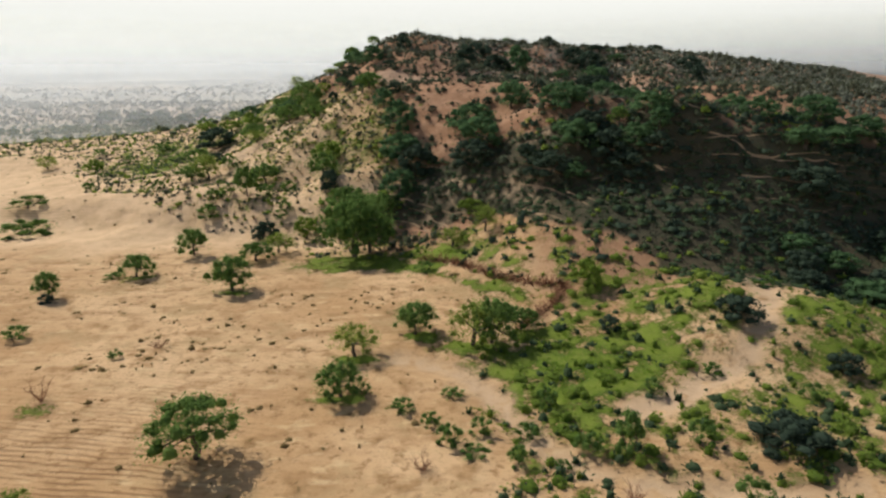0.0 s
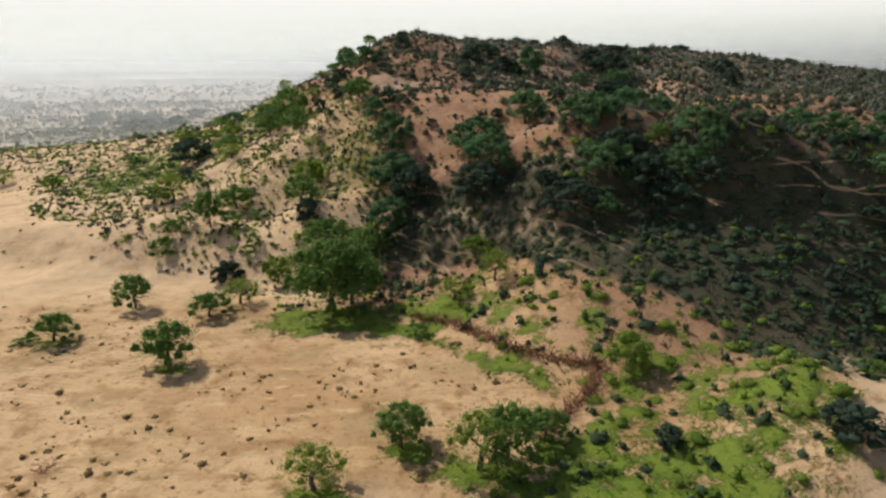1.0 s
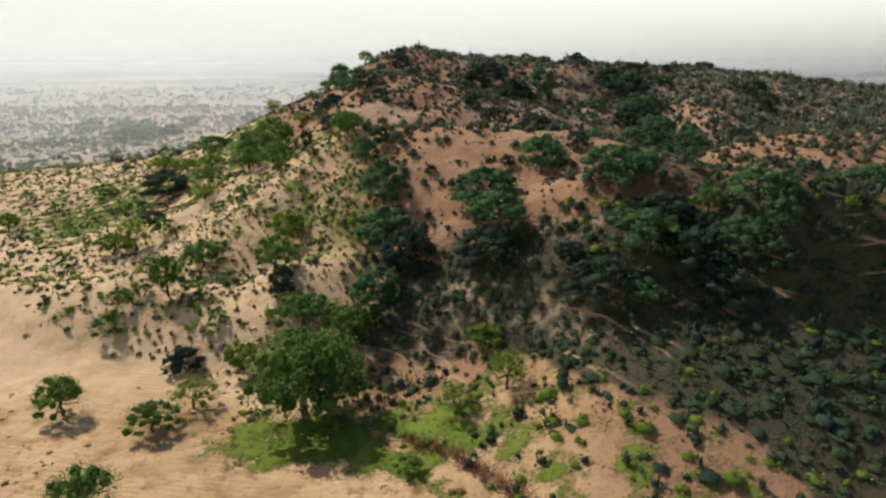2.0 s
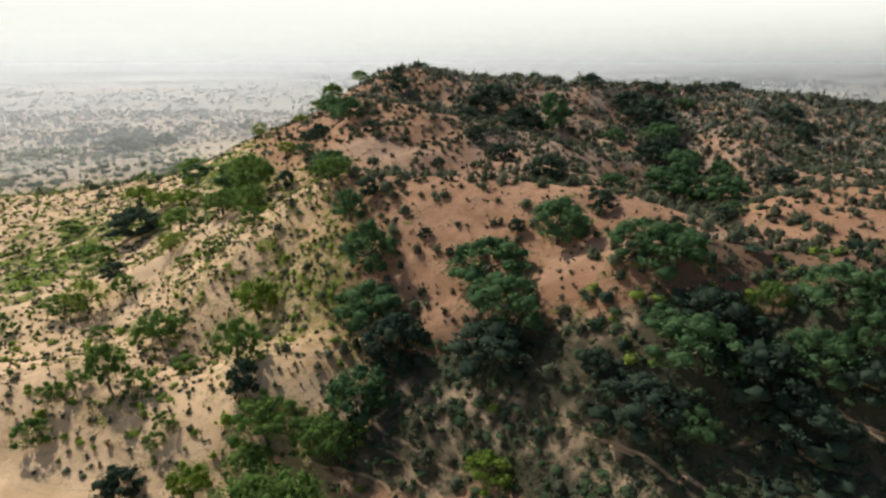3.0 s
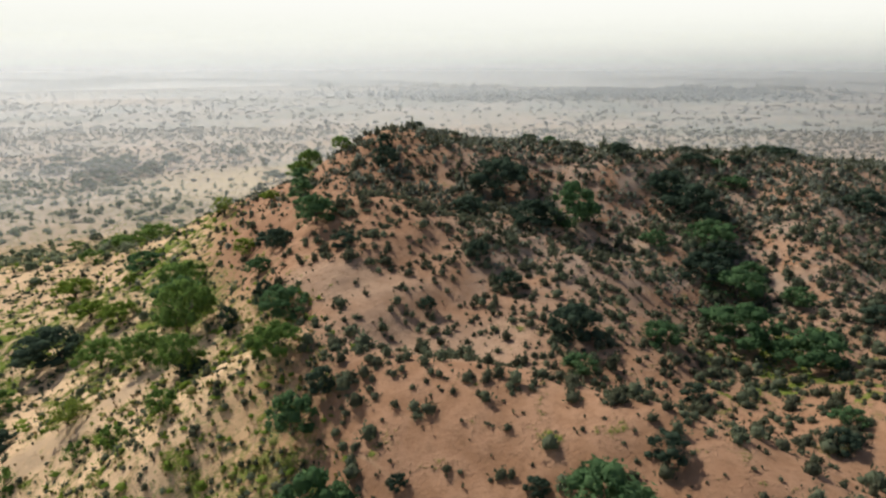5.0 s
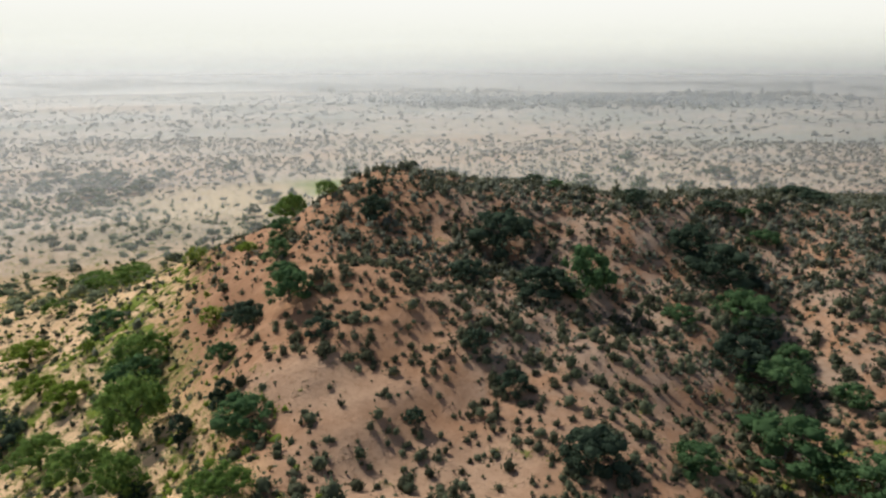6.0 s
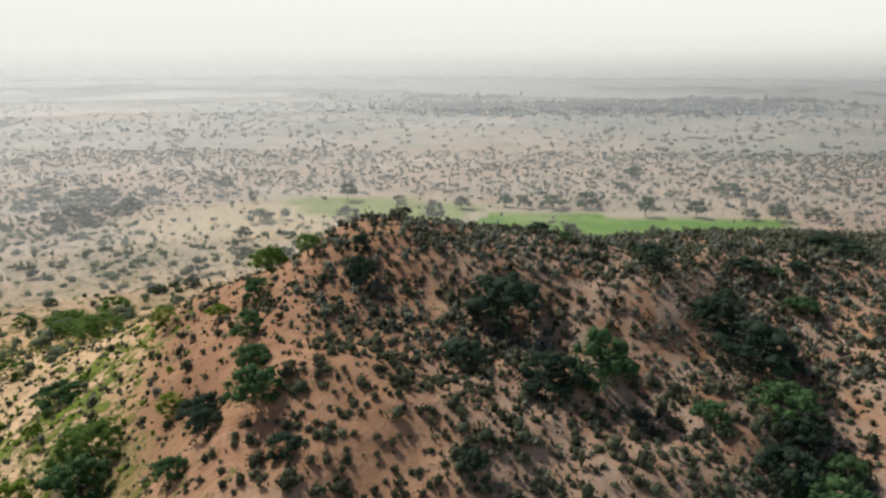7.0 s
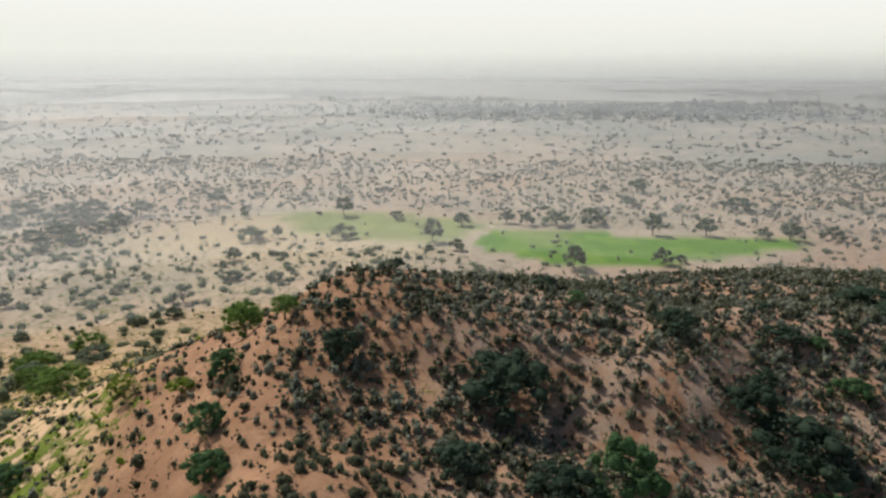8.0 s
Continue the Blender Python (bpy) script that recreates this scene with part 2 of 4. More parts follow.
def veil_material(name, share, top):
    """A stand-in for haze: a thin sheet that scatters some of the daylight and lets the rest through, thinning upward.
    """
    m, nodes, links = material(name)
    out, mixed, both = nodes.new("ShaderNodeOutputMaterial"), nodes.new("ShaderNodeMixShader"), nodes.new("ShaderNodeMixShader")
    front, back, clear = nodes.new("ShaderNodeBsdfDiffuse"), nodes.new("ShaderNodeBsdfTranslucent"), nodes.new("ShaderNodeBsdfTransparent")
    for shader in (front, back):
        shader.inputs["Color"].default_value = (0.80, 0.835, 0.86, 1)
    where, apart = nodes.new("ShaderNodeTexCoord"), nodes.new("ShaderNodeSeparateXYZ")
    links.new(where.outputs["Object"], apart.inputs["Vector"])
    thin = sums(nodes, links, "SUBTRACT", 1.0, ramp(nodes, links, apart.outputs["Z"], 0.0, top))
    links.new(sums(nodes, links, "MULTIPLY", thin, share), mixed.inputs["Fac"])
    both.inputs["Fac"].default_value = 0.9      # mostly translucent, so the sun ahead brightens the sheets
    links.new(front.outputs[0], both.inputs[1])
    links.new(back.outputs[0], both.inputs[2])
    links.new(clear.outputs[0], mixed.inputs[1])
    links.new(both.outputs[0], mixed.inputs[2])
    links.new(mixed.outputs[0], out.inputs["Surface"])
    return m


GROUND = ground_material()
LEAF = {
    "green": leaf_material("green_leaves", (0.078, 0.150, 0.036), (0.245, 0.36, 0.105), 0.55),
    "bright": leaf_material("bright_leaves", (0.15, 0.22, 0.04), (0.34, 0.41, 0.10), 0.6),
    "dark": leaf_material("dark_leaves", (0.036, 0.057, 0.040), (0.100, 0.142, 0.094), 0.48),
    "sage": leaf_material("sage_leaves", (0.085, 0.105, 0.062), (0.215, 0.245, 0.155), 0.5),
    "ashen": leaf_material("ashen_leaves", (0.10, 0.115, 0.085), (0.30, 0.32, 0.245), 0.5),
    "tuft": leaf_material("dry_tuft", (0.066, 0.074, 0.046), (0.175, 0.185, 0.118), 0.48),
    "straw": leaf_material("straw_tufts", (0.18, 0.13, 0.055), (0.35, 0.26, 0.12), 0.5),
    "dull": leaf_material("dull_leaves", (0.042, 0.070, 0.036), (0.112, 0.162, 0.080), 0.46),
    "fresh": leaf_material("fresh_leaves", (0.12, 0.20, 0.032), (0.30, 0.39, 0.08), 0.55),
    # the green leaf again, darkened for backlit and shaded trees of the dune
    "deep": leaf_material("green_leaves_shaded", (0.060, 0.124, 0.056), (0.172, 0.285, 0.125), 0.55),
    "tussock": leaf_material("tussock_leaves", (0.15, 0.18, 0.045), (0.33, 0.35, 0.12), 0.5),
    # outer plain scrub: haze is put into the lightened leaf colour
    "hazed_outer": leaf_material("hazed_outer_scrub_leaves", (0.2, 0.215, 0.165), (0.36, 0.36, 0.29), 0.5),
    "herb": leaf_material("herb_leaves", (0.075, 0.165, 0.012), (0.20, 0.29, 0.036), 0.45),
    # other plants of the plain, leaf colours lightened to stand for haze
    "hazed": leaf_material("hazed_scrub_leaves", (0.14, 0.175, 0.105), (0.30, 0.335, 0.215), 0.48),
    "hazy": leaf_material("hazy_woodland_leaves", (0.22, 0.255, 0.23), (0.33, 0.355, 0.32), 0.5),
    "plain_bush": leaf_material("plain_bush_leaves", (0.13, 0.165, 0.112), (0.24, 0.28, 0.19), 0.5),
    "pale": leaf_material("hazed_far_scrub_leaves", (0.24, 0.25, 0.205), (0.38, 0.38, 0.32), 0.5),
}
BARK = bark_material("grey_brown_bark", (0.055, 0.040, 0.028), (0.16, 0.125, 0.09))
TWIG = bark_material("dry_red_brown_twigs", (0.18, 0.078, 0.038), (0.34, 0.165, 0.082))


# ---- the lie of the land ----
def step(low, high, v):
    s = np.clip((v - low) / (high - low), 0, 1)
    return s * s * (3 - 2 * s)


def speckle(ix, iy, seed):
    """A fixed random number for each square of a grid."""
    n = (ix.astype(np.int64) * 374761393 + iy.astype(np.int64) * 668265263 + seed * 974711) & 0x7FFFFFFF
    n = ((n ^ (n >> 13)) * 1274126177) & 0x7FFFFFFF
    return ((n ^ (n >> 16)) & 0xFFFF) / 65535.0


def drift(x, y, size, seed=0, octaves=3):
    """Smooth noise from 0 to 1 with hollows and swells of that size in metres."""
    total, weight = 0.0, 0.0
    for o in range(octaves):
        u, v = x / size * 2**o + 17.3 * o, y / size * 2**o + 5.1 * o
        i, j = np.floor(u), np.floor(v)
        a, b = u - i, v - j
        a, b = a * a * (3 - 2 * a), b * b * (3 - 2 * b)
        near = speckle(i, j, seed + o) * (1 - a) + speckle(i + 1, j, seed + o) * a
        far = speckle(i, j + 1, seed + o) * (1 - a) + speckle(i + 1, j + 1, seed + o) * a
        total, weight = total + 0.5**o * (near * (1 - b) + far * b), weight + 0.5**o
    return total / weight


def inside(x, y, corners):
    """Metres by which a place lies inside a many-cornered patch; outside it is negative."""
    odd, near = np.zeros(np.shape(x), bool), np.full(np.shape(x), 1e9)
    for (ax, ay), (bx, by) in zip(corners, corners[1:] + corners[:1]):
        t = np.clip(((x - ax) * (bx - ax) + (y - ay) * (by - ay)) / ((bx - ax) ** 2 + (by - ay) ** 2), 0, 1)
        near = np.minimum(near, np.hypot(x - ax - t * (bx - ax), y - ay - t * (by - ay)))
        odd ^= ((ay > y) != (by > y)) & (x < (bx - ax) * (y - ay) / (by - ay + 1e-9) + ax)
    return np.where(odd, near, -near)


def along(x, y, line):
    """Metres from a place to a bent line."""
    near = np.full(np.shape(x), 1e9)
    for (ax, ay), (bx, by) in zip(line, line[1:]):
        t = np.clip(((x - ax) * (bx - ax) + (y - ay) * (by - ay)) / ((bx - ax) ** 2 + (by - ay) ** 2), 0, 1)
        near = np.minimum(near, np.hypot(x - ax - t * (bx - ax), y - ay - t * (by - ay)))
    return near


# Dune swells: x, y, height, half-lengths, turn.
SWELLS = [
    (0.9, 81.5, 5.09, 26.4, 8.1, -0.35),
    (-11.3, 75.2, 1.97, 5.0, 5.8, 0.23),
    (-0.2, 103.4, 6.21, 16.2, 34.8, 0.29),
    (-28.8, 127.7, 3.66, 109.1, 18.2, 0.00),
    (-7.4, 139.6, 5.90, 24.9, 30.3, 1.13),
    (32.6, 108.4, 6.13, 29.5, 80.5, 1.69),
    (111.4, 81.7, 8.74, 56.6, 143.9, 0.99),
    (55.5, 61.9, 3.04, 139.7, 5.4, -0.14),
    (-14.7, 104.1, 2.63, 19.3, 6.4, -2.51),
    (-23.7, 112.3, 2.71, 13.6, 27.9, 0.54),
    (111.0, 172.0, 16.44, 161.4, 34.1, 0.14),
    (0.1, 106.0, 1.71, 45.3, 4.8, 0.84),
    (27.6, 70.6, 7.17, 26.2, 17.5, 0.62),
    (-8.3, 139.1, 1.67, 14.0, 5.6, 0.51),
]
# Lesser knolls and hollows on them.
HOLLOWS = [
    (5.0, 120.2, -4.84, 14.9, 9.5, -0.52),
    (22.3, 41.1, 2.07, 9.0, 6.1, 0.02),
    (38.1, 117.2, 1.53, 4.0, 11.6, -0.34),
    (17.0, 112.3, 2.46, 8.6, 8.4, 0.07),
    (23.6, 64.8, 2.58, 4.0, 4.6, 0.04),
    (32.5, 65.7, -0.58, 8.9, 6.4, -0.01),
    (36.1, 93.6, -0.74, 8.2, 6.4, 0.05),
    (14.6, 76.9, -1.40, 11.9, 4.7, 0.24),
    (28.5, 63.5, 1.15, 8.7, 6.9, -0.00),
    (-9.5, 143.8, 1.39, 7.5, 5.3, -0.04),
    (36.8, 139.6, 0.96, 10.2, 6.9, -0.03),
    (65.6, 150.1, -1.01, 20.7, 11.6, -0.19),
]


def land(x, y):
    """The height of the ground without its small relief."""
    z = -5 * step(90, 200, y)
    for cx, cy, h, a, b, g in SWELLS + HOLLOWS:
        c, s = math.cos(g), math.sin(g)
        q = (((x - cx) * c + (y - cy) * s) / a) ** 2 + ((-(x - cx) * s + (y - cy) * c) / b) ** 2
        z = z + h * np.exp(-q * q)
    return z


FIELD = [(-12, 59.5), (-16, 64), (-23, 67.5), (-31, 70), (-38, 75), (-49, 87), (-58, 99), (-66, 112), (-170, 140), (-170, -80), (-6, -80), (-5, 15), (-2.5, 24), (-1, 31), (-1.6, 36.7), (0.5, 36.7), (4.5, 39.9), (9, 43.5), (10, 47.5), (4, 50.5), (-2, 56)]
CROP_WEST = [(-64, 290), (-42, 296), (-6, 289), (13, 281), (-3, 257), (-28, 259), (-46, 266)]
CROP_EAST = [(12, 276), (37, 273), (57, 265), (83, 264), (101, 264), (101, 258), (73, 245), (49, 236), (25, 237), (14, 246), (3, 253)]
SWARD = [(-6.6, 67), (-3, 65), (2.8, 62.8), (6.5, 59.4), (12.6, 54.3), (16.4, 51), (19, 47), (24, 44.5), (40, 43), (75, 43), (75, 62), (40, 63), (28, 62.5), (16, 66), (9, 68.6), (3, 71), (-3, 73), (-6.5, 71)]
GULLIES = [
    [(24, 47), (23.3, 43.3), (21.4, 39.1), (18.9, 35.6), (16.1, 34.5), (13.1, 31.8), (10.7, 30.9)],
    [(-3, 37.5), (1.2, 35.5), (3.0, 32.0), (4.2, 28.9), (5.8, 26.3), (8.5, 24.4), (12.9, 23.9), (20, 24.2)],
]
FENCE_LINE = [(-2.1, 56.4), (0.8, 54.2), (4.1, 50.5), (7.1, 48.4), (9.7, 47.6), (8.6, 45.4), (7.1, 43.8), (5.5, 41.9)]
PATHS = [[(-21.6, 79.3), (-14.6, 72.8), (-11.3, 70.6), (-7.9, 70.1), (-5.1, 68.5)],
         [(-12.5, 72.3), (-8.2, 71.8), (-5.6, 72.2)],
         [(-3.1, 70.4), (0.9, 68.1), (5.0, 65.2)],
         [(-3.0, 69.3), (0.6, 66.4), (1.9, 65.1)],
         [(0.9, 67.5), (3.4, 65.0), (6.9, 63.0), (8.9, 61.3), (10.7, 59.8)],
         [(6.1, 64.5), (9.1, 62.6), (9.6, 62.1)],
         [(-2.4, 65.3), (0.9, 63.7)],
         [(-25.3, 81.3), (-21.5, 79.0), (-19.6, 77.7)],
         [(-12.8, 76.1), (-8.5, 73.3), (-6.6, 74.0)],
         [(-10.2, 70.6), (-6.5, 70.7)],
         [(7.6, 68.9), (9.3, 67.6), (11.1, 67.2)]]
SLIP_FACE = [(-21.2, 98.3), (-23.2, 95.0), (-25.6, 92.8), (-28.4, 91.8), (-30.2, 90.8)]
# Trees and bushes: x, y, width, height, kind.
FIELD_TREES = [
    (-11.9, 26.5, 4.5, 3.1, "u"), (-17.6, 49.8, 3.6, 3.2, "d"), (-16.4, 60.7, 3.4, 2.3, "w"), (-17.9, 58.0, 3.2, 2.0, "d"),
    (-24.4, 59.6, 2.9, 3.0, "d"), (-49.8, 74.5, 4.8, 1.5, "b"), (-68.4, 109.2, 4.4, 2.4, "w"), (-27.2, 53.3, 2.8, 2.2, "d"), (-29.0, 52.9, 2.2, 0.6, "b"), (-31.7, 47.8, 1.9, 2.5, "d"),
    (-46.5, 68.2, 6.0, 2.1, "b"), (-29.5, 40.2, 2.0, 1.2, "b"), (-21.1, 37.1, 1.0, 0.7, "b"), (-8.7, 59.1, 6.6, 6.4, "d"),
    (-7.3, 60.4, 5.0, 5.8, "d"), (-1.9, 40.8, 3.0, 2.5, "d"), (2.0, 39.1, 4.2, 3.4, "w"), (3.3, 39.5, 3.1, 3.4, "d"),
    (5.5, 41.5, 2.5, 1.8, "d"), (-5.8, 37.6, 3.5, 2.4, "w"), (-5.9, 32.4, 2.7, 2.3, "d"), (-4.5, 32.7, 0.8, 0.9, "b"),
    (-17.9, 22.0, 2.3, 1.5, "w"), (-31.4, 46.9, 1.3, 0.8, "k"),
]
EAST_BUSHES = [
    (-0.7, 29.4, 1.2, 0.9, "b"), (0.3, 27.6, 1.6, 1.3, "b"), (1.9, 28.5, 1.4, 1.1, "b"), (1.4, 26.8, 1.7, 0.4, "b"),
    (-2.3, 30.9, 1.6, 0.8, "b"), (0.5, 32.4, 1.5, 0.6, "b"), (3.5, 25.9, 1.2, 1.2, "b"), (5.6, 25.9, 1.0, 0.6, "b"),
    (4.3, 28.6, 1.5, 1.1, "b"), (7.1, 27.0, 1.7, 1.1, "b"), (9.0, 26.9, 1.8, 2.5, "b"), (12.8, 27.5, 1.6, 1.5, "b"),
    (13.1, 22.5, 2.0, 1.8, "b"), (17.1, 27.2, 4.2, 1.7, "k"), (24.1, 34.3, 2.4, 1.3, "k"), (11.5, 40.4, 1.7, 1.3, "k"),
    (12.0, 32.7, 1.4, 1.0, "b"), (5.8, 31.3, 1.4, 1.3, "b"), (-1.6, 53.4, 2.0, 1.0, "b"), (11.3, 47.3, 3.1, 2.5, "v"),
    (23.9, 44.6, 1.9, 1.0, "b"), (19.5, 39.0, 3.4, 1.5, "k"), (16.3, 34.8, 1.4, 0.9, "b"), (4.1, 58.8, 2.9, 2.8, "w"),
    (0.9, 58.1, 3.4, 2.0, "w"), (20.8, 31.8, 1.6, 1.1, "b"),
]
WEST_TREES = [
    (-35.1, 87.6, 3.9, 2.1, "d"), (-32.5, 87.3, 4.4, 3.7, "w"), (-14.5, 80.3, 4.5, 3.6, "v"), (-14.0, 73.5, 3.5, 3.4, "d"),
    (-22.6, 80.2, 4.1, 2.7, "d"), (-22.8, 72.6, 2.7, 3.9, "d"), (-12.8, 70.8, 2.4, 2.5, "k"), (-10.5, 68.0, 4.8, 2.9, "d"),
    (-11.1, 66.5, 3.4, 1.9, "d"), (-14.6, 65.6, 3.0, 2.9, "v"), (-19.0, 65.8, 3.1, 2.0, "k"), (-20.7, 72.7, 2.7, 1.7, "b"),
    (-11.6, 97.4, 4.5, 2.4, "e"), (-26.2, 69.1, 2.7, 1.8, "b"), (-30.2, 89.3, 2.8, 2.1, "b"), (-17.7, 69.5, 1.7, 1.3, "b"),
    (-18.7, 75.5, 2.6, 1.6, "b"), (-26.3, 71.6, 2.2, 1.5, "b"), (-17.9, 68.4, 1.7, 1.2, "b"), (-25.1, 72.8, 1.7, 1.4, "b"),
    (-10.0, 89.4, 3.6, 2.3, "d"), (-19.3, 95.7, 3.3, 3.7, "d"), (-23.4, 98.2, 4.0, 2.9, "d"), (-30.6, 103.9, 4.3, 2.9, "d"),
    (-27.2, 93.4, 3.9, 2.0, "w"), (-33.8, 94.5, 3.1, 1.6, "k"), (-21.4, 89.6, 2.2, 1.7, "b"), (-17.2, 88.4, 2.5, 1.9, "b"),
    (-14.4, 101.5, 1.4, 1.5, "k"), (-18.4, 95.4, 2.9, 1.5, "k"), (-16.7, 99.3, 1.8, 2.0, "k"), (-14.5, 100.4, 1.4, 1.5, "k"),
    (-21.2, 101.5, 4.9, 5.2, "d"), (-38.9, 101.1, 4.1, 2.1, "b"),
]
FACE_TREES = [
    (-6.8, 66.8, 3.8, 2.8, "d"), (2.9, 63.3, 3.2, 1.7, "v"), (-4.8, 75.6, 5.6, 3.6, "e"), (-3.1, 72.1, 5.1, 3.7, "k"),
    (-4.8, 69.3, 4.1, 3.2, "e"), (3.4, 74.8, 6.1, 3.3, "e"), (4.2, 70.8, 5.6, 3.6, "e"), (3.6, 68.9, 5.9, 2.8, "k"),
    (12.4, 71.5, 4.0, 2.2, "e"), (13.6, 69.5, 4.6, 3.0, "e"), (18.2, 66.2, 1.9, 2.0, "d"), (20.4, 64.4, 3.8, 2.1, "e"),
    (21.7, 63.5, 2.1, 1.8, "e"), (14.9, 66.1, 4.5, 2.4, "k"), (13.7, 64.1, 5.4, 3.0, "e"), (16.3, 62.9, 5.2, 2.9, "k"),
    (10.5, 62.9, 5.3, 2.6, "k"), (13.0, 61.7, 2.8, 1.7, "e"), (21.1, 62.3, 3.0, 2.4, "e"), (19.0, 62.9, 4.1, 2.3, "e"),
    (20.8, 61.2, 3.3, 2.3, "k"), (8.6, 65.4, 2.3, 1.3, "k"), (12.6, 66.1, 3.3, 1.6, "e"), (17.8, 61.0, 4.9, 2.5, "k"),
]
BROW_TREES = [
    (-7.6, 84.2, 3.0, 2.8, "e"), (-6.3, 85.9, 2.0, 1.8, "k"), (-5.4, 79.1, 4.3, 4.0, "e"), (8.1, 76.5, 4.8, 3.5, "e"),
    (9.8, 94.4, 4.4, 2.5, "k"), (5.7, 101.4, 2.5, 1.7, "k"), (23.4, 98.8, 6.9, 3.6, "e"), (26.9, 95.2, 5.5, 2.9, "e"),
    (11.6, 79.2, 2.2, 1.5, "k"), (-1.2, 79.9, 1.2, 0.9, "k"), (5.5, 78.3, 1.5, 1.0, "k"), (9.5, 90.2, 2.5, 1.5, "e"),
    (16.6, 89.3, 2.2, 1.2, "k"), (22.1, 83.3, 2.1, 1.3, "k"), (16.1, 76.2, 1.3, 0.8, "k"), (35.2, 100.5, 3.5, 1.8, "k"),
    (23.9, 85.4, 2.2, 1.2, "e"), (16.5, 96.3, 3.4, 1.7, "e"), (-0.7, 97.9, 1.5, 1.3, "k"),
]
FLANK_TREES = [
    (-11.6, 109.5, 4.0, 2.9, "e"), (-15.0, 109.2, 2.8, 1.9, "k"), (-16.3, 106.4, 2.7, 1.7, "e"), (-38.1, 108.2, 7.2, 3.7, "k"),
    (-26.2, 111.2, 5.2, 3.6, "e"), (-33.0, 111.7, 4.5, 2.3, "v"), (-16.5, 112.4, 4.0, 2.1, "k"), (-21.1, 116.4, 2.9, 2.0, "v"),
    (-27.5, 115.1, 5.3, 3.1, "d"), (-28.7, 113.3, 3.8, 2.0, "d"), (-37.4, 126.2, 4.7, 2.4, "e"), (-25.2, 107.7, 4.4, 2.8, "d"),
    (-45.6, 124.3, 5.6, 3.0, "v"), (-37.7, 114.5, 4.5, 2.3, "v"), (-21.9, 145.2, 4.4, 2.9, "d"), (-15.9, 120.7, 3.1, 2.6, "e"),
    (-14.0, 115.9, 3.4, 1.9, "e"), (-22.3, 130.2, 2.8, 1.7, "v"), (-29.6, 133.6, 3.3, 2.7, "w"), (-57.6, 158.6, 5.0, 2.6, "d"),
    (-63.5, 180.9, 6.4, 3.3, "b"), (-47.5, 149.9, 6.7, 3.5, "d"), (-50.3, 136.8, 3.9, 2.0, "b"), (-63.8, 167.2, 6.5, 3.3, "d"),
    (-74.8, 171.8, 4.5, 2.3, "b"), (-17.9, 130.0, 3.7, 2.4, "e"), (-49.8, 113.6, 4.0, 2.1, "b"),
]
TOP_TREES = [
    (24.1, 108.9, 4.8, 2.6, "k"), (26.0, 106.5, 5.7, 3.0, "e"), (30.5, 104.4, 2.8, 2.0, "e"), (-8.4, 105.1, 2.6, 1.4, "k"),
    (13.4, 116.6, 5.4, 4.8, "e"), (9.2, 115.3, 5.7, 2.9, "k"), (26.6, 120.4, 7.4, 3.9, "k"), (26.6, 115.1, 5.4, 2.8, "e"),
    (3.3, 104.8, 2.3, 1.8, "k"), (2.5, 118.1, 4.0, 2.1, "k"), (27.1, 112.6, 4.1, 2.2, "k"), (28.7, 109.9, 2.9, 1.7, "e"),
    (20.6, 113.2, 3.1, 1.6, "e"), (44.8, 114.8, 3.3, 3.2, "k"),
    (45.5, 146.1, 6.7, 2.3, "k"), (36.4, 134.3, 2.5, 1.1, "k"), (33.8, 133.5, 2.2, 1.1, "e"), (33.8, 127.7, 3.6, 1.8, "e"),
]
CREST_TREES = [
    (-14.0, 135.0, 2.9, 2.5, "u"), (-18.7, 137.0, 3.4, 3.4, "d"),
    (6.0, 126.4, 8.2, 4.2, "k"), (24.7, 124.5, 5.1, 3.5, "k"), (-7.6, 128.4, 3.6, 2.7, "k"), (-7.9, 132.9, 2.2, 2.2, "k"),
    (11.0, 142.9, 3.1, 1.4, "k"), (13.3, 137.9, 2.4, 1.1, "e"), (21.4, 134.6, 4.1, 1.6, "k"), (31.1, 134.0, 4.3, 1.6, "k"),
    (-4.6, 143.3, 2.0, 1.4, "k"), (27.0, 128.2, 2.4, 1.8, "k"), (44.6, 139.4, 4.3, 1.6, "k"), (46.1, 122.9, 5.0, 2.8, "k"),
    (20.8, 131.1, 2.2, 1.6, "k"), (31.6, 139.5, 2.0, 0.8, "k"),
]
CROP_TREES = [
    (-59.9, 256.3, 9.8, 4.4, "f"), (-52.7, 258.9, 3.6, 4.2, "f"), (-57.9, 236.8, 4.2, 4.0, "f"), (-39.2, 289.1, 7.0, 7.0, "f"),
    (-34.0, 261.2, 9.2, 4.4, "f"), (-7.2, 257.3, 6.7, 7.8, "f"), (-0.0, 249.3, 4.7, 3.4, "f"), (1.2, 277.6, 6.5, 4.7, "f"),
    (-20.4, 284.5, 5.4, 3.2, "f"), (15.7, 281.6, 5.5, 4.4, "f"), (21.9, 278.9, 5.0, 4.9, "f"), (31.5, 279.2, 9.6, 5.2, "f"),
    (42.7, 280.5, 8.3, 5.9, "f"), (58.8, 268.0, 5.8, 7.4, "f"),
]
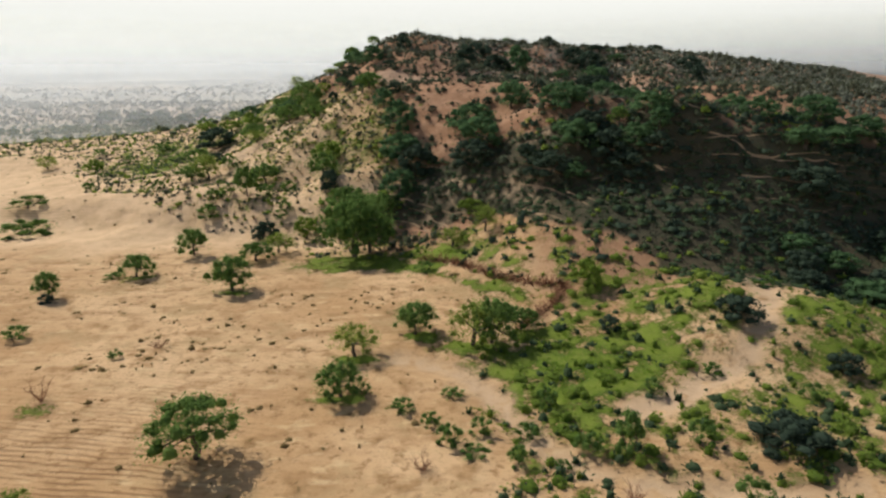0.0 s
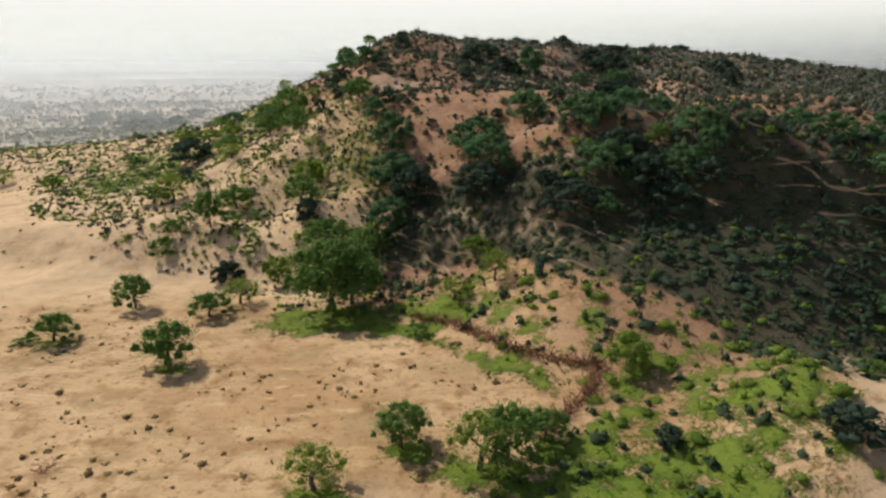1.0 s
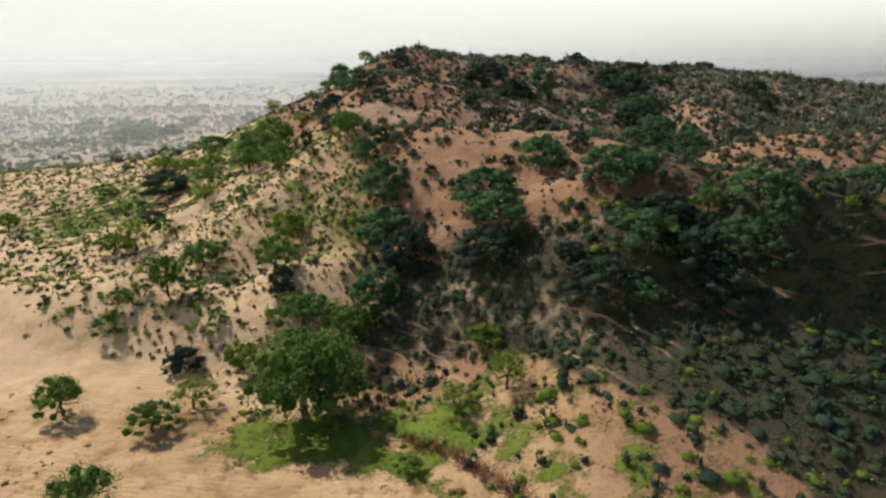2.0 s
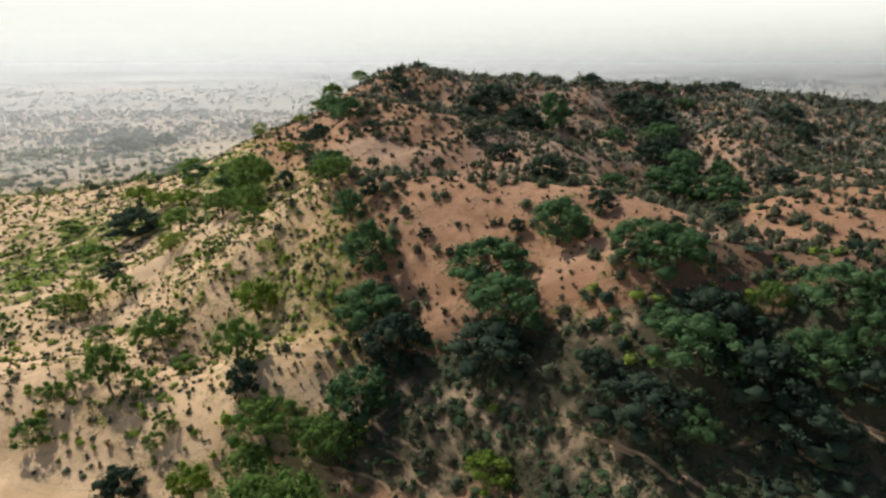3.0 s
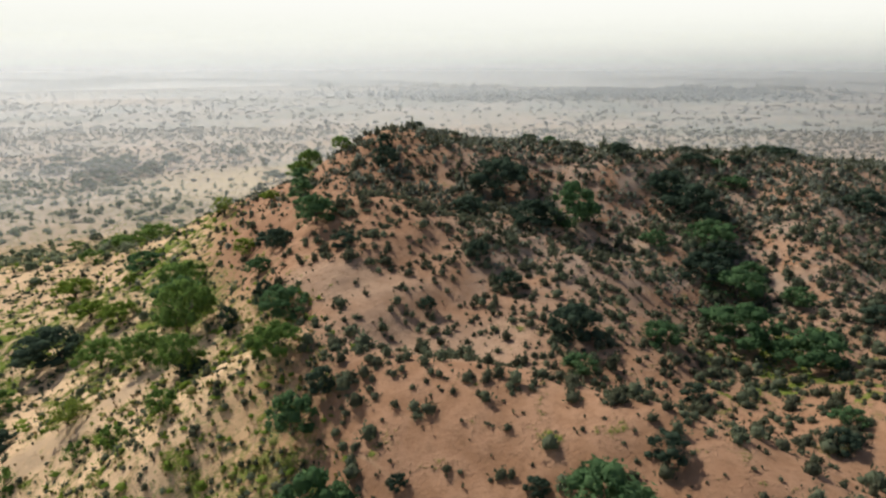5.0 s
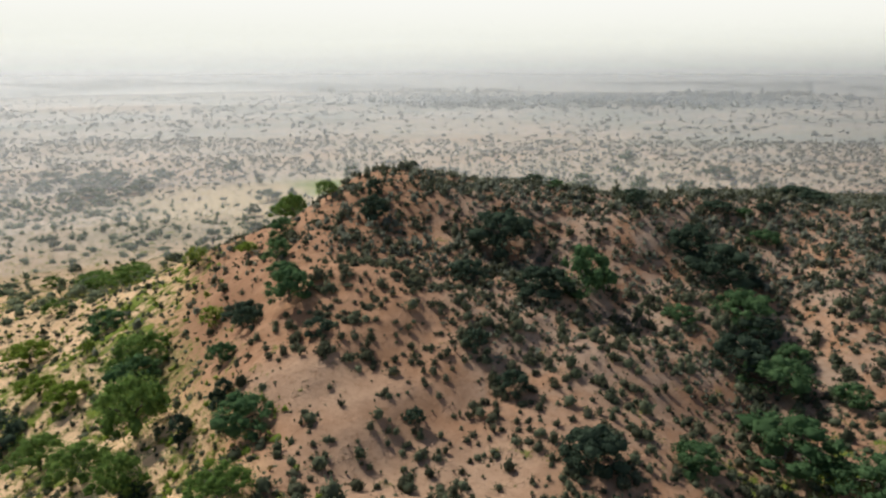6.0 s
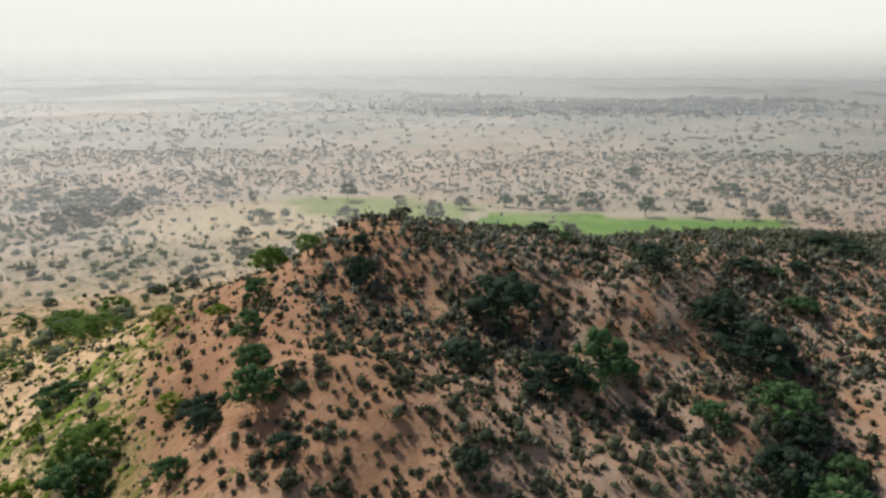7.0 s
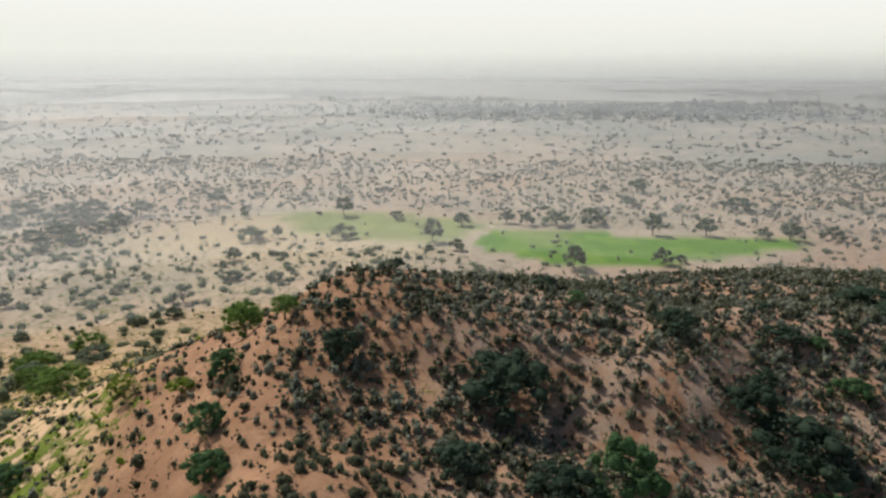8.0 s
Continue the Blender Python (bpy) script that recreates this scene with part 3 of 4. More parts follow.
CROP_EDGE_TREES = [
    (74.7, 267.9, 6.7, 5.6, "f"), (29.8, 234.6, 6.8, 6.4, "f"), (53.3, 239.2, 5.8, 4.8, "f"), (58.3, 240.1, 3.5, 2.5, "f"),
    (97.2, 263.3, 7.9, 6.0, "f"), (90.1, 264.9, 6.0, 3.6, "f"), (109.6, 264.1, 7.6, 4.6, "f"), (71.4, 335.9, 7.7, 6.1, "f"),
    (60.6, 307.8, 5.4, 4.6, "f"), (98.0, 303.1, 12.5, 5.4, "f"), (-87.8, 303.9, 7.4, 6.5, "f"), (-71.6, 284.2, 2.8, 4.4, "f"),
    (-57.8, 205.8, 5.5, 4.2, "f"),
]
GROVE = [
    (-129.0, 270.4, 8.3, 4.2, "g"), (-133.1, 285.8, 9.8, 4.4, "g"), (-120.5, 274.5, 9.7, 4.5, "g"), (-127.6, 293.3, 9.1, 4.2, "g"),
    (-123.0, 253.5, 8.3, 3.0, "g"), (-118.9, 260.2, 9.8, 3.8, "g"), (-108.8, 265.5, 8.9, 3.6, "g"), (-109.9, 251.3, 8.6, 3.0, "g"),
    (-109.5, 275.0, 8.4, 3.8, "g"), (-148.7, 287.0, 10.2, 3.7, "g"), (-142.1, 269.5, 8.2, 3.8, "g"), (-113.1, 242.3, 5.3, 2.4, "g"),
]
PLAIN_TREES = [
    (-107.0, 284.6, 8.8, 6.3, "f"), (-55.7, 197.2, 3.6, 2.4, "g"), (-42.3, 221.9, 4.3, 2.5, "g"), (-43.9, 165.3, 3.2, 2.2, "g"),
    (-60.4, 162.3, 5.5, 2.5, "f"), (-59.4, 175.3, 6.2, 2.2, "g"), (-51.9, 154.9, 4.7, 2.5, "f"), (-93.8, 201.3, 3.6, 3.3, "f"),
    (-75.2, 210.6, 3.0, 1.7, "g"), (-53.0, 221.5, 5.4, 2.1, "g"), (-78.8, 185.2, 3.1, 1.5, "g"), (-61.1, 193.1, 2.9, 1.9, "g"),
    (-56.0, 169.8, 3.6, 1.7, "g"),
]


# Pale blown sand on the dune's shoulders: x, y, half-lengths.
DRIFTS = [(0, 93, 9, 5), (-8, 100, 7, 3), (22, 74, 12, 2.5), (36, 71, 10, 2)]


def dune_edge(y):
    """Where the red dune sand gives way to the paler west slope: x along y."""
    return np.interp(y, [60, 75, 90, 98, 108, 125, 140, 160], [-5, -6.5, -9, -13, -21, -28, -31, -34])


def zones(x, y):
    """What covers the ground at a place: shares from 0 to 1, by name."""
    z = land(x, y)
    d = 0.5
    tilt = np.hypot(land(x + d, y) - land(x - d, y), land(x, y + d) - land(x, y - d)) / (2 * d)
    rag = (drift(x, y, 6, 3) - 0.5)
    field = step(-1.2, 1.2, inside(x, y, FIELD) + 3 * rag)
    gully = np.minimum(*[along(x, y, g) for g in GULLIES]) + 1.6 * rag
    gully = 1 - step(0.4, 1.3, gully)
    plain = step(150, 250, y - 0.35 * (x + 30) + 30 * (drift(x, y, 60, 5) - 0.5))
    dune = np.maximum.reduce([step(0.8, 4.5, z + 3 * rag) * step(56, 64, y), 0.9 * step(5, 12, x) * step(41, 50, y + 5 * rag), step(-11, -7, x + 3 * rag) * step(58.5, 61, y + 3 * rag)])
    dune = dune * (0.05 + 0.95 * step(-3, 3, x - dune_edge(y) + 6 * rag))
    east = step(-1, 2, x - np.clip((36 - y) * 0.25, -9, 2)) * (1 - field) * (1 - step(54, 66, y))
    blown = dune * np.maximum.reduce([np.exp(-(((x - cx) / a) ** 2 + ((y - cy) / b) ** 2 + 1.5 * rag) ** 2) for cx, cy, a, b in DRIFTS])
    toe = step(0, 6, x) * step(44, 51, y + 0.18 * (x - 10) + 5 * rag) * (1 - step(64, 71, y - 2))
    west = (1 - step(-1, 6, x - dune_edge(y) + 5 * rag)) * (1 - field) * (1 - step(135, 165, y)) * step(-190, -150, x)
    hollow = np.exp(-(((x - 25) / 9) ** 2 + ((y - 95) / 10) ** 2))
    # dark herb cover, also used to imitate shade on the face's foot
    shaded_sward = step(-1.6, 1.4, inside(x, y, SWARD) + 2.6 * rag) * (0.8 + 0.2 * step(0.3, 0.55, drift(x, y, 8, 19)))
    herb = 0.63 * east * (1 - 0.7 * toe) * (0.35 + 0.65 * step(23, 31, y + 8 * rag)) + 0.20 * toe + west * (0.07 + 0.22 * np.maximum(step(3, 6, z), 1 - step(-42, -33, x))) + 0.34 * hollow + 0.10 * dune
    herb = herb + 0.22 * step(-62, -48, x) * (1 - step(-30, -22, x)) * step(88, 98, y) * (1 - step(124, 138, y))
    herb = herb + (drift(x, y, 9, 9) - 0.5) * 0.55 * np.maximum.reduce([east, west, toe])
    herb = herb * (1 - 0.85 * gully) * (1 - 0.6 * shaded_sward)
    for tx, ty, w in [(-8, 57.6, 7.0), (-2.5, 54.6, 3.2), (-22.5, 31.3, 1.5)] + [(r[0], r[1], r[2] * 0.62) for r in FIELD_TREES if r[4] in "duw" and r[0] > -30 and 30 < r[1] < 56]:
        herb = np.maximum(herb, 0.85 * np.exp(-(((x - tx - 0.3) / w) ** 2 + ((y - ty + 0.5) / (0.45 * w)) ** 2 + 1.2 * rag) ** 2))
    strip = along(x, y, [(px - 1.0, py - 1.6) for px, py in FENCE_LINE[:5]])
    herb = np.maximum(herb, 0.62 * (1 - step(0.3, 1.1, strip + 1.5 * rag)))
    crop = np.maximum(0.6 * step(-3, 4, inside(x, y, CROP_WEST) + 8 * rag), step(-1, 1, inside(x, y, CROP_EAST) + 3 * rag) * (0.75 + 0.25 * step(0.28, 0.5, drift(x, y, 22, 31))))
    herb = herb * (1 - plain)
    herb = np.maximum(herb, (0.08 + 0.30 * drift(x, y, 20, 17)) * (1 - step(-48, -34, x)) * step(-170, -130, x) * step(128, 150, y) * (1 - step(215, 245, y)))
    # where cattle trails cross the slope
    trods = step(0.12, 0.24, tilt) * step(-34, -24, x) * (1 - step(34, 46, x)) * np.maximum(1 - step(-4, 1, x + 6 * rag), 1 - step(63, 67, y)) * step(54, 61, y) * (1 - step(80, 96, y + 0.4 * np.maximum(x, 0)))
    # where the face's soil is darkened to stand for shade
    face_shade = np.maximum(step(6, 18, x + 6 * rag), 0.8 * step(-5, 1, x + 4 * rag) * step(58, 62, y) * (1 - step(8, 11, z + 4 * rag))) * step(2, 5, z) * (1 - step(68, 76, y - 0.12 * np.maximum(x - 20, 0) + 6 * rag)) * step(48, 56, y + 0.1 * x)
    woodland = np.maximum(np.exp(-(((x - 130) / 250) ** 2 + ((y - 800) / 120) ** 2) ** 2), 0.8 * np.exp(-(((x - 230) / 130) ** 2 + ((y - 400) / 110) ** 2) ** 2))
    # pale western sand, its extent and tone also imitating haze and sunlight
    pale_hazed = (1 - step(-8, 2, x - dune_edge(y) + 6 * rag)) * step(56, 66, y + 8 * rag) * 0.9 * (1 - step(130, 165, y))
    turf = west * (0.16 + 0.25 * step(0.3, 0.6, tilt) + 0.3 * step(0.4, 0.65, drift(x, y, 11, 23))) * step(-60, -40, x) * (1 - step(112, 130, y))
    turf = turf * (0.25 + 0.75 * step(2.5, 5.5, z))
    turf = np.maximum(turf, 0.32 * (1 - step(-44, -30, x)) * step(-190, -150, x) * step(126, 140, y) * (1 - step(212, 240, y)))
    fallow = 0.85 * np.exp(-(((x + 50) / 52) ** 2 + ((y - 262 - 0.1 * x) / 36) ** 2 + 1.5 * rag) ** 2)
    top_grey = step(-4, 5, x + 6 * rag) * step(86, 112, y + 6 * rag)
    trail = 0.9 * gully
    trail = np.maximum(trail, 0.75 * (1 - step(0.10, 0.45, np.minimum.reduce([along(x, y, p) for p in PATHS]) + 0.3 * rag)))
    slip = 1 - step(0.8, 1.6, along(x, y, SLIP_FACE) + rag)
    # distance bands whose ground colour is greyed for haze
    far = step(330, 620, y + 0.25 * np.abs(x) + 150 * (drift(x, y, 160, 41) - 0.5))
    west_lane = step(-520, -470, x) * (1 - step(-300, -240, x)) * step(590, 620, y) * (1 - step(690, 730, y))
    greyed = step(900, 2300, np.hypot(x, y) + 300 * (drift(x, y, 400, 43) - 0.5))
    return dict(field=field, turf=turf, top_grey=top_grey, fallow=fallow, pale_hazed=pale_hazed, face_shade=face_shade, woodland=woodland, trods=trods, shaded_sward=shaded_sward, haze_grey=greyed, blown=np.clip(blown, 0, 1), herb=herb * (1 - slip), dune=dune, plain=plain, crop=crop, trail=np.maximum(trail, slip), far_scrub=far * (1 - 0.8 * west_lane),
                furrow=field * (0.25 * step(0.5, 0.7, drift(x, y, 13, 13)) + 0.75 * (1 - step(24, 38, y + 10 * rag)) * (1 - step(-16, -6, x))), gully=gully, east=east, toe=toe, west=west, hollow=hollow, slip=slip, tilt=tilt)


def relief(x, y):
    """The ground with its hummocks."""
    rough = 0.12 + 0.5 * step(55, 66, y) * (1 - step(170, 240, y))
    z = land(x, y) + rough * (drift(x, y, 3.2, 51) - 0.5) + 0.5 * (drift(x, y, 17, 53) - 0.5) + 0.3 * step(58, 68, y) * (1 - step(150, 190, y)) * (drift(x, y, 1.7, 57, 2) - 0.5)
    z = z - 0.35 * np.exp(-(np.minimum(*[along(x, y, g) for g in GULLIES]) / 0.9) ** 2)
    return z + 7 * (drift(x, y, 300, 55) - 0.5) * step(320, 700, y)


def lines(low, high, pitch, reach_low, reach_high, growth=1.055):
    """Grid lines: even between low and high, then ever wider out to the reach."""
    v = list(np.arange(low, high, pitch))
    for edge, sign in ((reach_high, 1), (reach_low, -1)):
        p, at, out = pitch, v[-1] if sign > 0 else v[0], []
        while sign * (edge - at) > 0:
            p = p * growth
            at += sign * p
            out.append(at)
        v = v + out if sign > 0 else out[::-1] + v
    return np.array(v)


def mesh_from(name, verts, quads, values=None, smooth=False):
    """A mesh from arrays of corners and four-sided faces, with named numbers at the corners."""
    me = bpy.data.meshes.new(name)
    me.vertices.add(len(verts))
    me.vertices.foreach_set("co", np.ascontiguousarray(verts, np.float32).ravel())
    me.loops.add(4 * len(quads))
    me.loops.foreach_set("vertex_index", np.ascontiguousarray(quads, np.int32).ravel())
    me.polygons.add(len(quads))
    me.polygons.foreach_set("loop_start", np.arange(0, 4 * len(quads), 4, dtype=np.int32))
    me.polygons.foreach_set("use_smooth", np.full(len(quads), smooth))
    for key, v in (values or {}).items():
        me.attributes.new(key, "FLOAT", "POINT").data.foreach_set("value", np.ascontiguousarray(v, np.float32))
    me.update(calc_edges=True)
    me.validate()
    return me


gx = lines(-62, 46, 0.84, -3400, 3400)
gy = lines(17, 150, 0.84, -900, 3400, 1.05)
GX, GY = (a.ravel() for a in np.meshgrid(gx, gy))
cover = zones(GX, GY)
index = np.arange(len(GX)).reshape(len(gy), len(gx))
squares = np.stack([index[:-1, :-1], index[:-1, 1:], index[1:, 1:], index[1:, :-1]], -1).reshape(-1, 4)
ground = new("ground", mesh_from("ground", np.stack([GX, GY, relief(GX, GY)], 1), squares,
             {k: cover[k] for k in ("herb", "dune", "blown", "plain", "crop", "trail", "far_scrub", "haze_grey", "furrow", "trods", "shaded_sward", "face_shade", "woodland", "pale_hazed", "turf", "top_grey", "fallow")}, True))
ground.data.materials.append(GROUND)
tagged(ground, "sandy field, red scrub-covered dune and pale open plain", "ground", kind="structure")


def backdrop():
    a = np.linspace(0, 2 * math.pi, 97)[:-1]
    ring = np.stack([np.cos(a), np.sin(a)], 1)
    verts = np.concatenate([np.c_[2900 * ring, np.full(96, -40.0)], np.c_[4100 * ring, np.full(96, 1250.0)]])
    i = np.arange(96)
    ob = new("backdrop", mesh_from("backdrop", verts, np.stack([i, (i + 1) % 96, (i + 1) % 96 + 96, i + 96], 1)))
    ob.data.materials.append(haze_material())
    tagged(ob, "glowing backdrop ring coloured as haze and low sky", "haze", kind="structure")


backdrop()


def haze_veil():
    """Rings of see-through sheets all round the plain, one behind the other, added to imitate haze."""
    a = np.linspace(0, 2 * math.pi, 129)[:-1]
    i = np.arange(128)
    for radius, share in ((150, 0.09), (190, 0.10), (240, 0.11), (310, 0.11), (400, 0.14), (520, 0.17), (700, 0.26), (1000, 0.32)):
        ring = np.stack([radius * np.cos(a), 60 + radius * np.sin(a)], 1)
        top = 30 + 0.07 * radius
        verts = np.concatenate([np.c_[ring, np.full(128, -14.0)], np.c_[ring, np.full(128, top)]])
        ob = new("haze_veil", mesh_from("haze_veil", verts, np.stack([i, (i + 1) % 128, (i + 1) % 128 + 128, i + 128], 1), smooth=True))
        ob.data.materials.append(veil_material("haze_sheet", share, top))
        tagged(ob, "see-through sheet ring added to stand for haze over the plain", "haze", kind="structure")


haze_veil()


# ---- plants ----
def part(name, me, mat, parent, label=""):
    ob = new(name, me)
    if not me.materials:
        me.materials.append(mat)
    ob.parent = parent
    return tagged(ob, label)


def tube(points, radii, sides=6):
    """A tapered, bent limb."""
    points, verts, quads = [Vector(p) for p in points], [], []
    for k, (p, r) in enumerate(zip(points, radii)):
        way = (points[min(k + 1, len(points) - 1)] - points[max(k - 1, 0)]).normalized()
        side = way.orthogonal().normalized()
        other = way.cross(side)
        verts += [p + float(r) * (math.cos(2 * math.pi * s / sides) * side + math.sin(2 * math.pi * s / sides) * other) for s in range(sides)]
    for k in range(len(points) - 1):
        quads += [(k * sides + s, k * sides + (s + 1) % sides, (k + 1) * sides + (s + 1) % sides, (k + 1) * sides + s) for s in range(sides)]
    return np.array([v[:] for v in verts]), np.array(quads)


def bent(a, b, rng, wobble, n=5):
    a, b = np.array(a, float), np.array(b, float)
    return [a + (b - a) * t + rng.normal(0, wobble, 3) * math.sin(math.pi * t) for t in np.linspace(0, 1, n)]


def leaves(rng, centres, radii, each, size, flat=0.3, reach=1.32):
    """Leaf sprays: small bent-over diamonds strewn through clumps, thicker towards their outsides."""
    n = len(centres) * each
    c, r = np.repeat(centres, each, 0), np.repeat(radii, each, 0)
    way = rng.normal(0, 1, (n, 3))
    way /= np.linalg.norm(way, axis=1, keepdims=True)
    p = c + way * r * rng.uniform(0.15, reach, (n, 1)) ** 0.75
    normal = way * 0.6 + rng.normal(0, 0.8, (n, 3)) + (0, 0, flat)
    normal /= np.linalg.norm(normal, axis=1, keepdims=True)
    u = np.cross(normal, rng.normal(0, 1, (n, 3)))
    u /= np.linalg.norm(u, axis=1, keepdims=True)
    v = np.cross(normal, u)
    s = size * rng.uniform(0.6, 1.35, (n, 1))
    verts = np.stack([p - u * s, p - v * s * 0.45, p + u * s, p + v * s * 0.45], 1)
    verts[:, ::2] -= normal[:, None] * s[:, None] * 0.18
    return verts.reshape(-1, 3), np.arange(4 * n).reshape(-1, 4)


def lumps(rng, centres, radii, sides=6, rough=0.22, rows=(-0.6, 0.2, 0.88)):
    """The thick inner foliage: one uneven, rounded lump in each clump."""
    verts, quads, last = [], [], len(rows) - 1
    for c, r in zip(centres, radii):
        at = len(verts)
        for k, h in enumerate(rows):
            ring = math.sqrt(1 - h * h)
            for s in range(sides):
                g, a = rng.uniform(1 - rough, 1 + rough), 2 * math.pi * (s + 0.5 * k) / sides
                verts.append(c + np.array(r) * (ring * math.cos(a) * g, ring * math.sin(a) * g, h * g))
        quads += [(at + k * sides + s, at + k * sides + (s + 1) % sides, at + (k + 1) * sides + (s + 1) % sides, at + (k + 1) * sides + s) for k in range(last) for s in range(sides)]
        quads.append(tuple(at + last * sides + s for s in ((0, 1, 3, 4) if sides > 4 else (0, 1, 2, 3))))
    return np.array(verts), np.array(quads)


def joined(*sets):
    """Several sets of corners and faces as one."""
    at, verts, quads = 0, [], []
    for v, q in sets:
        verts.append(v)
        quads.append(q + at)
        at += len(v)
    return np.concatenate(verts), np.concatenate(quads)


KINDS = {
    # nominal width and height, clumps, leaves a clump, leaf size, foot of the crown, leaf colour, words
    "u": (4.0, 2.9, 80, 40, 0.078, 0.40, "green", "dome-topped green thorn tree with a thin dark trunk on sand"),
    "d": (4.0, 3.2, 80, 38, 0.081, 0.13, "green", "rounded green desert tree with a short grey-brown trunk"),
    "v": (4.0, 3.0, 48, 32, 0.102, 0.06, "fresh", "fresh yellow-green tree with a rounded crown on the slope"),
    "e": (4.0, 3.2, 46, 28, 0.130, 0.10, "deep", "dense green tree on the dune slope, leaves darkened for shade"),
    "w": (4.0, 3.0, 44, 46, 0.079, 0.14, "bright", "feathery yellow-green thorn tree with sparse airy foliage"),
    "k": (4.0, 2.8, 46, 26, 0.131, 0.02, "dark", "dense dark thorn thicket reaching down to the ground"),
    "f": (6.0, 4.8, 26, 30, 0.23, 0.10, "plain_bush", "round green tree out on the plain, leaves lightened for haze"),
    "g": (6.0, 3.0, 28, 30, 0.23, 0.03, "plain_bush", "broad green bush in a grove on the plain, leaves lightened for haze"),
    "b": (2.0, 1.3, 26, 32, 0.059, 0.02, "green", "low rounded leafy green bush on sandy ground"),
}


def plant(kind, seed):
    """A tree or bush of nominal size at the origin: an Empty with trunk, limbs and crown."""
    rng = np.random.default_rng(seed)
    width, height, clumps, each, size, foot, leaf, words = KINDS[kind]
    names = {"k": "thicket", "b": "bush", "g": "bush"}
    base = new(names.get(kind, "tree"))
    tagged(base, words, names.get(kind, "tree"), {"k": "dark thickets of the dune", "b": "bushes", "f": "trees of the plain", "g": "grove on the plain"}.get(kind, "scattered desert trees"))
    half = width / 2
    centres, radii = [], []
    lobes = rng.uniform(0.78, 1.12, 7)
    for n in range(clumps):
        a = n * 2.39996 + rng.uniform(-0.4, 0.4)
        d = math.sqrt((n + 0.5) / clumps) * lobes[int(a / 0.9) % 7]
        low = foot * height
        if kind == "u":
            top = 0.50 + 0.42 * math.sqrt(max(0.03, 1 - d * d))
            z = height * (0.44 + (top - 0.44) * (rng.uniform(0.05, 0.9) if n % 2 else 0.97)) + rng.normal(0, 0.02 * height)
            r = (0.085 * width, 0.085 * width, 0.08 * height)
        else:
            top = low + (height - low) * math.sqrt(max(0.08, 1 - 0.80 * d * d))
            z = low + (top - low) * (rng.uniform(0.06 if kind in "kebg" else 0.30, 0.86) if n % 3 else rng.uniform(0.76, 0.9))
            r = (0.095 * width, 0.095 * width, 0.10 * height) if kind == "d" else (0.125 * width, 0.125 * width, 0.125 * height)
        g = rng.uniform(0.65, 1.2)
        spread = 1.0 if kind == "d" else 0.86
        centres.append((math.cos(a) * d * half * spread, math.sin(a) * d * half * spread, max(z, r[2] * 0.6)))
        radii.append(np.array(r) * g)
    centres, radii = np.array(centres), np.array(radii)
    verts, quads = leaves(rng, centres, radii, each, size, 0.5 if kind == "u" else 0.25, 2.6 if kind in "ud" else 1.4)
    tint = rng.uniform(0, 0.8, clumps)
    # lumps get half the tint: shade inside the crown put into colour
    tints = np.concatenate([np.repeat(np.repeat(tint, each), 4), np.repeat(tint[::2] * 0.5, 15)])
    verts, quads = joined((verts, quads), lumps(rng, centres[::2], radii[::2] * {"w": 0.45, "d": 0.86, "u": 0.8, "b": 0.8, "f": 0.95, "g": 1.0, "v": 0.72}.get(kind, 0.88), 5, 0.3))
    verts[:, 2] = np.maximum(verts[:, 2], 0.02)
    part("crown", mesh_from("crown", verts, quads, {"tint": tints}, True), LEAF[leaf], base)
    if kind in "udvwfe":
        fork = np.array([rng.normal(0, 0.10), rng.normal(0, 0.10), height * (0.36 if kind != "u" else 0.45)])
        line = bent((0, 0, -0.25), fork, rng, 0.06)
        part("trunk", mesh_from("trunk", *tube(line, np.linspace(0.17, 0.11, len(line)), 8), smooth=True), BARK, base)
        starts = [fork] * 5
    else:
        starts = [np.array([rng.normal(0, 0.12 * half), rng.normal(0, 0.12 * half), -0.1]) for _ in range(4)]
    far = np.argsort(-np.hypot(centres[:, 0], centres[:, 1]))
    for k, start in enumerate(starts):
        line = bent(start, centres[far[(k * 3) % clumps]] * (0.92, 0.92, 0.95), rng, 0.12 * half / 2)
        part("limb", mesh_from("limb", *tube(line, np.linspace(0.085, 0.022, len(line)) * width / 4, 5), smooth=True), BARK, base)
    return base


STOCK = {}
PLACED = []


def plant_all(rows, leaf=None):
    """Set out plants: x, y, width, height, kind."""
    for x, y, w, h, kind in rows:
        PLACED.append((x, y, w * 0.5))
        rng = np.random.default_rng(int(abs(x) * 131 + abs(y) * 17 + w * 7))
        key = (kind, int(rng.integers(0, 5 if kind in "udvbke" else 4)))
        if key not in STOCK:
            STOCK[key] = (plant(kind, 100 + key[1] * 7 + ord(kind)), [])
        nominal = KINDS[kind]
        z = float(relief(np.array([x]), np.array([y]))[0])
        size = Matrix.Diagonal((w / nominal[0], w / nominal[0], h / nominal[1], 1))
        STOCK[key][1].append(pose(x, y, z - 0.05, rng.normal(0, 3), rng.normal(0, 3), rng.uniform(0, 360)) @ size)


for rows in (FIELD_TREES, EAST_BUSHES, WEST_TREES, FACE_TREES, BROW_TREES, FLANK_TREES, TOP_TREES, CREST_TREES, CROP_TREES, CROP_EDGE_TREES, GROVE, PLAIN_TREES):
    plant_all(rows)

# thickets that crowd the dune's dark eastern face
rng = np.random.default_rng(3)
face = []
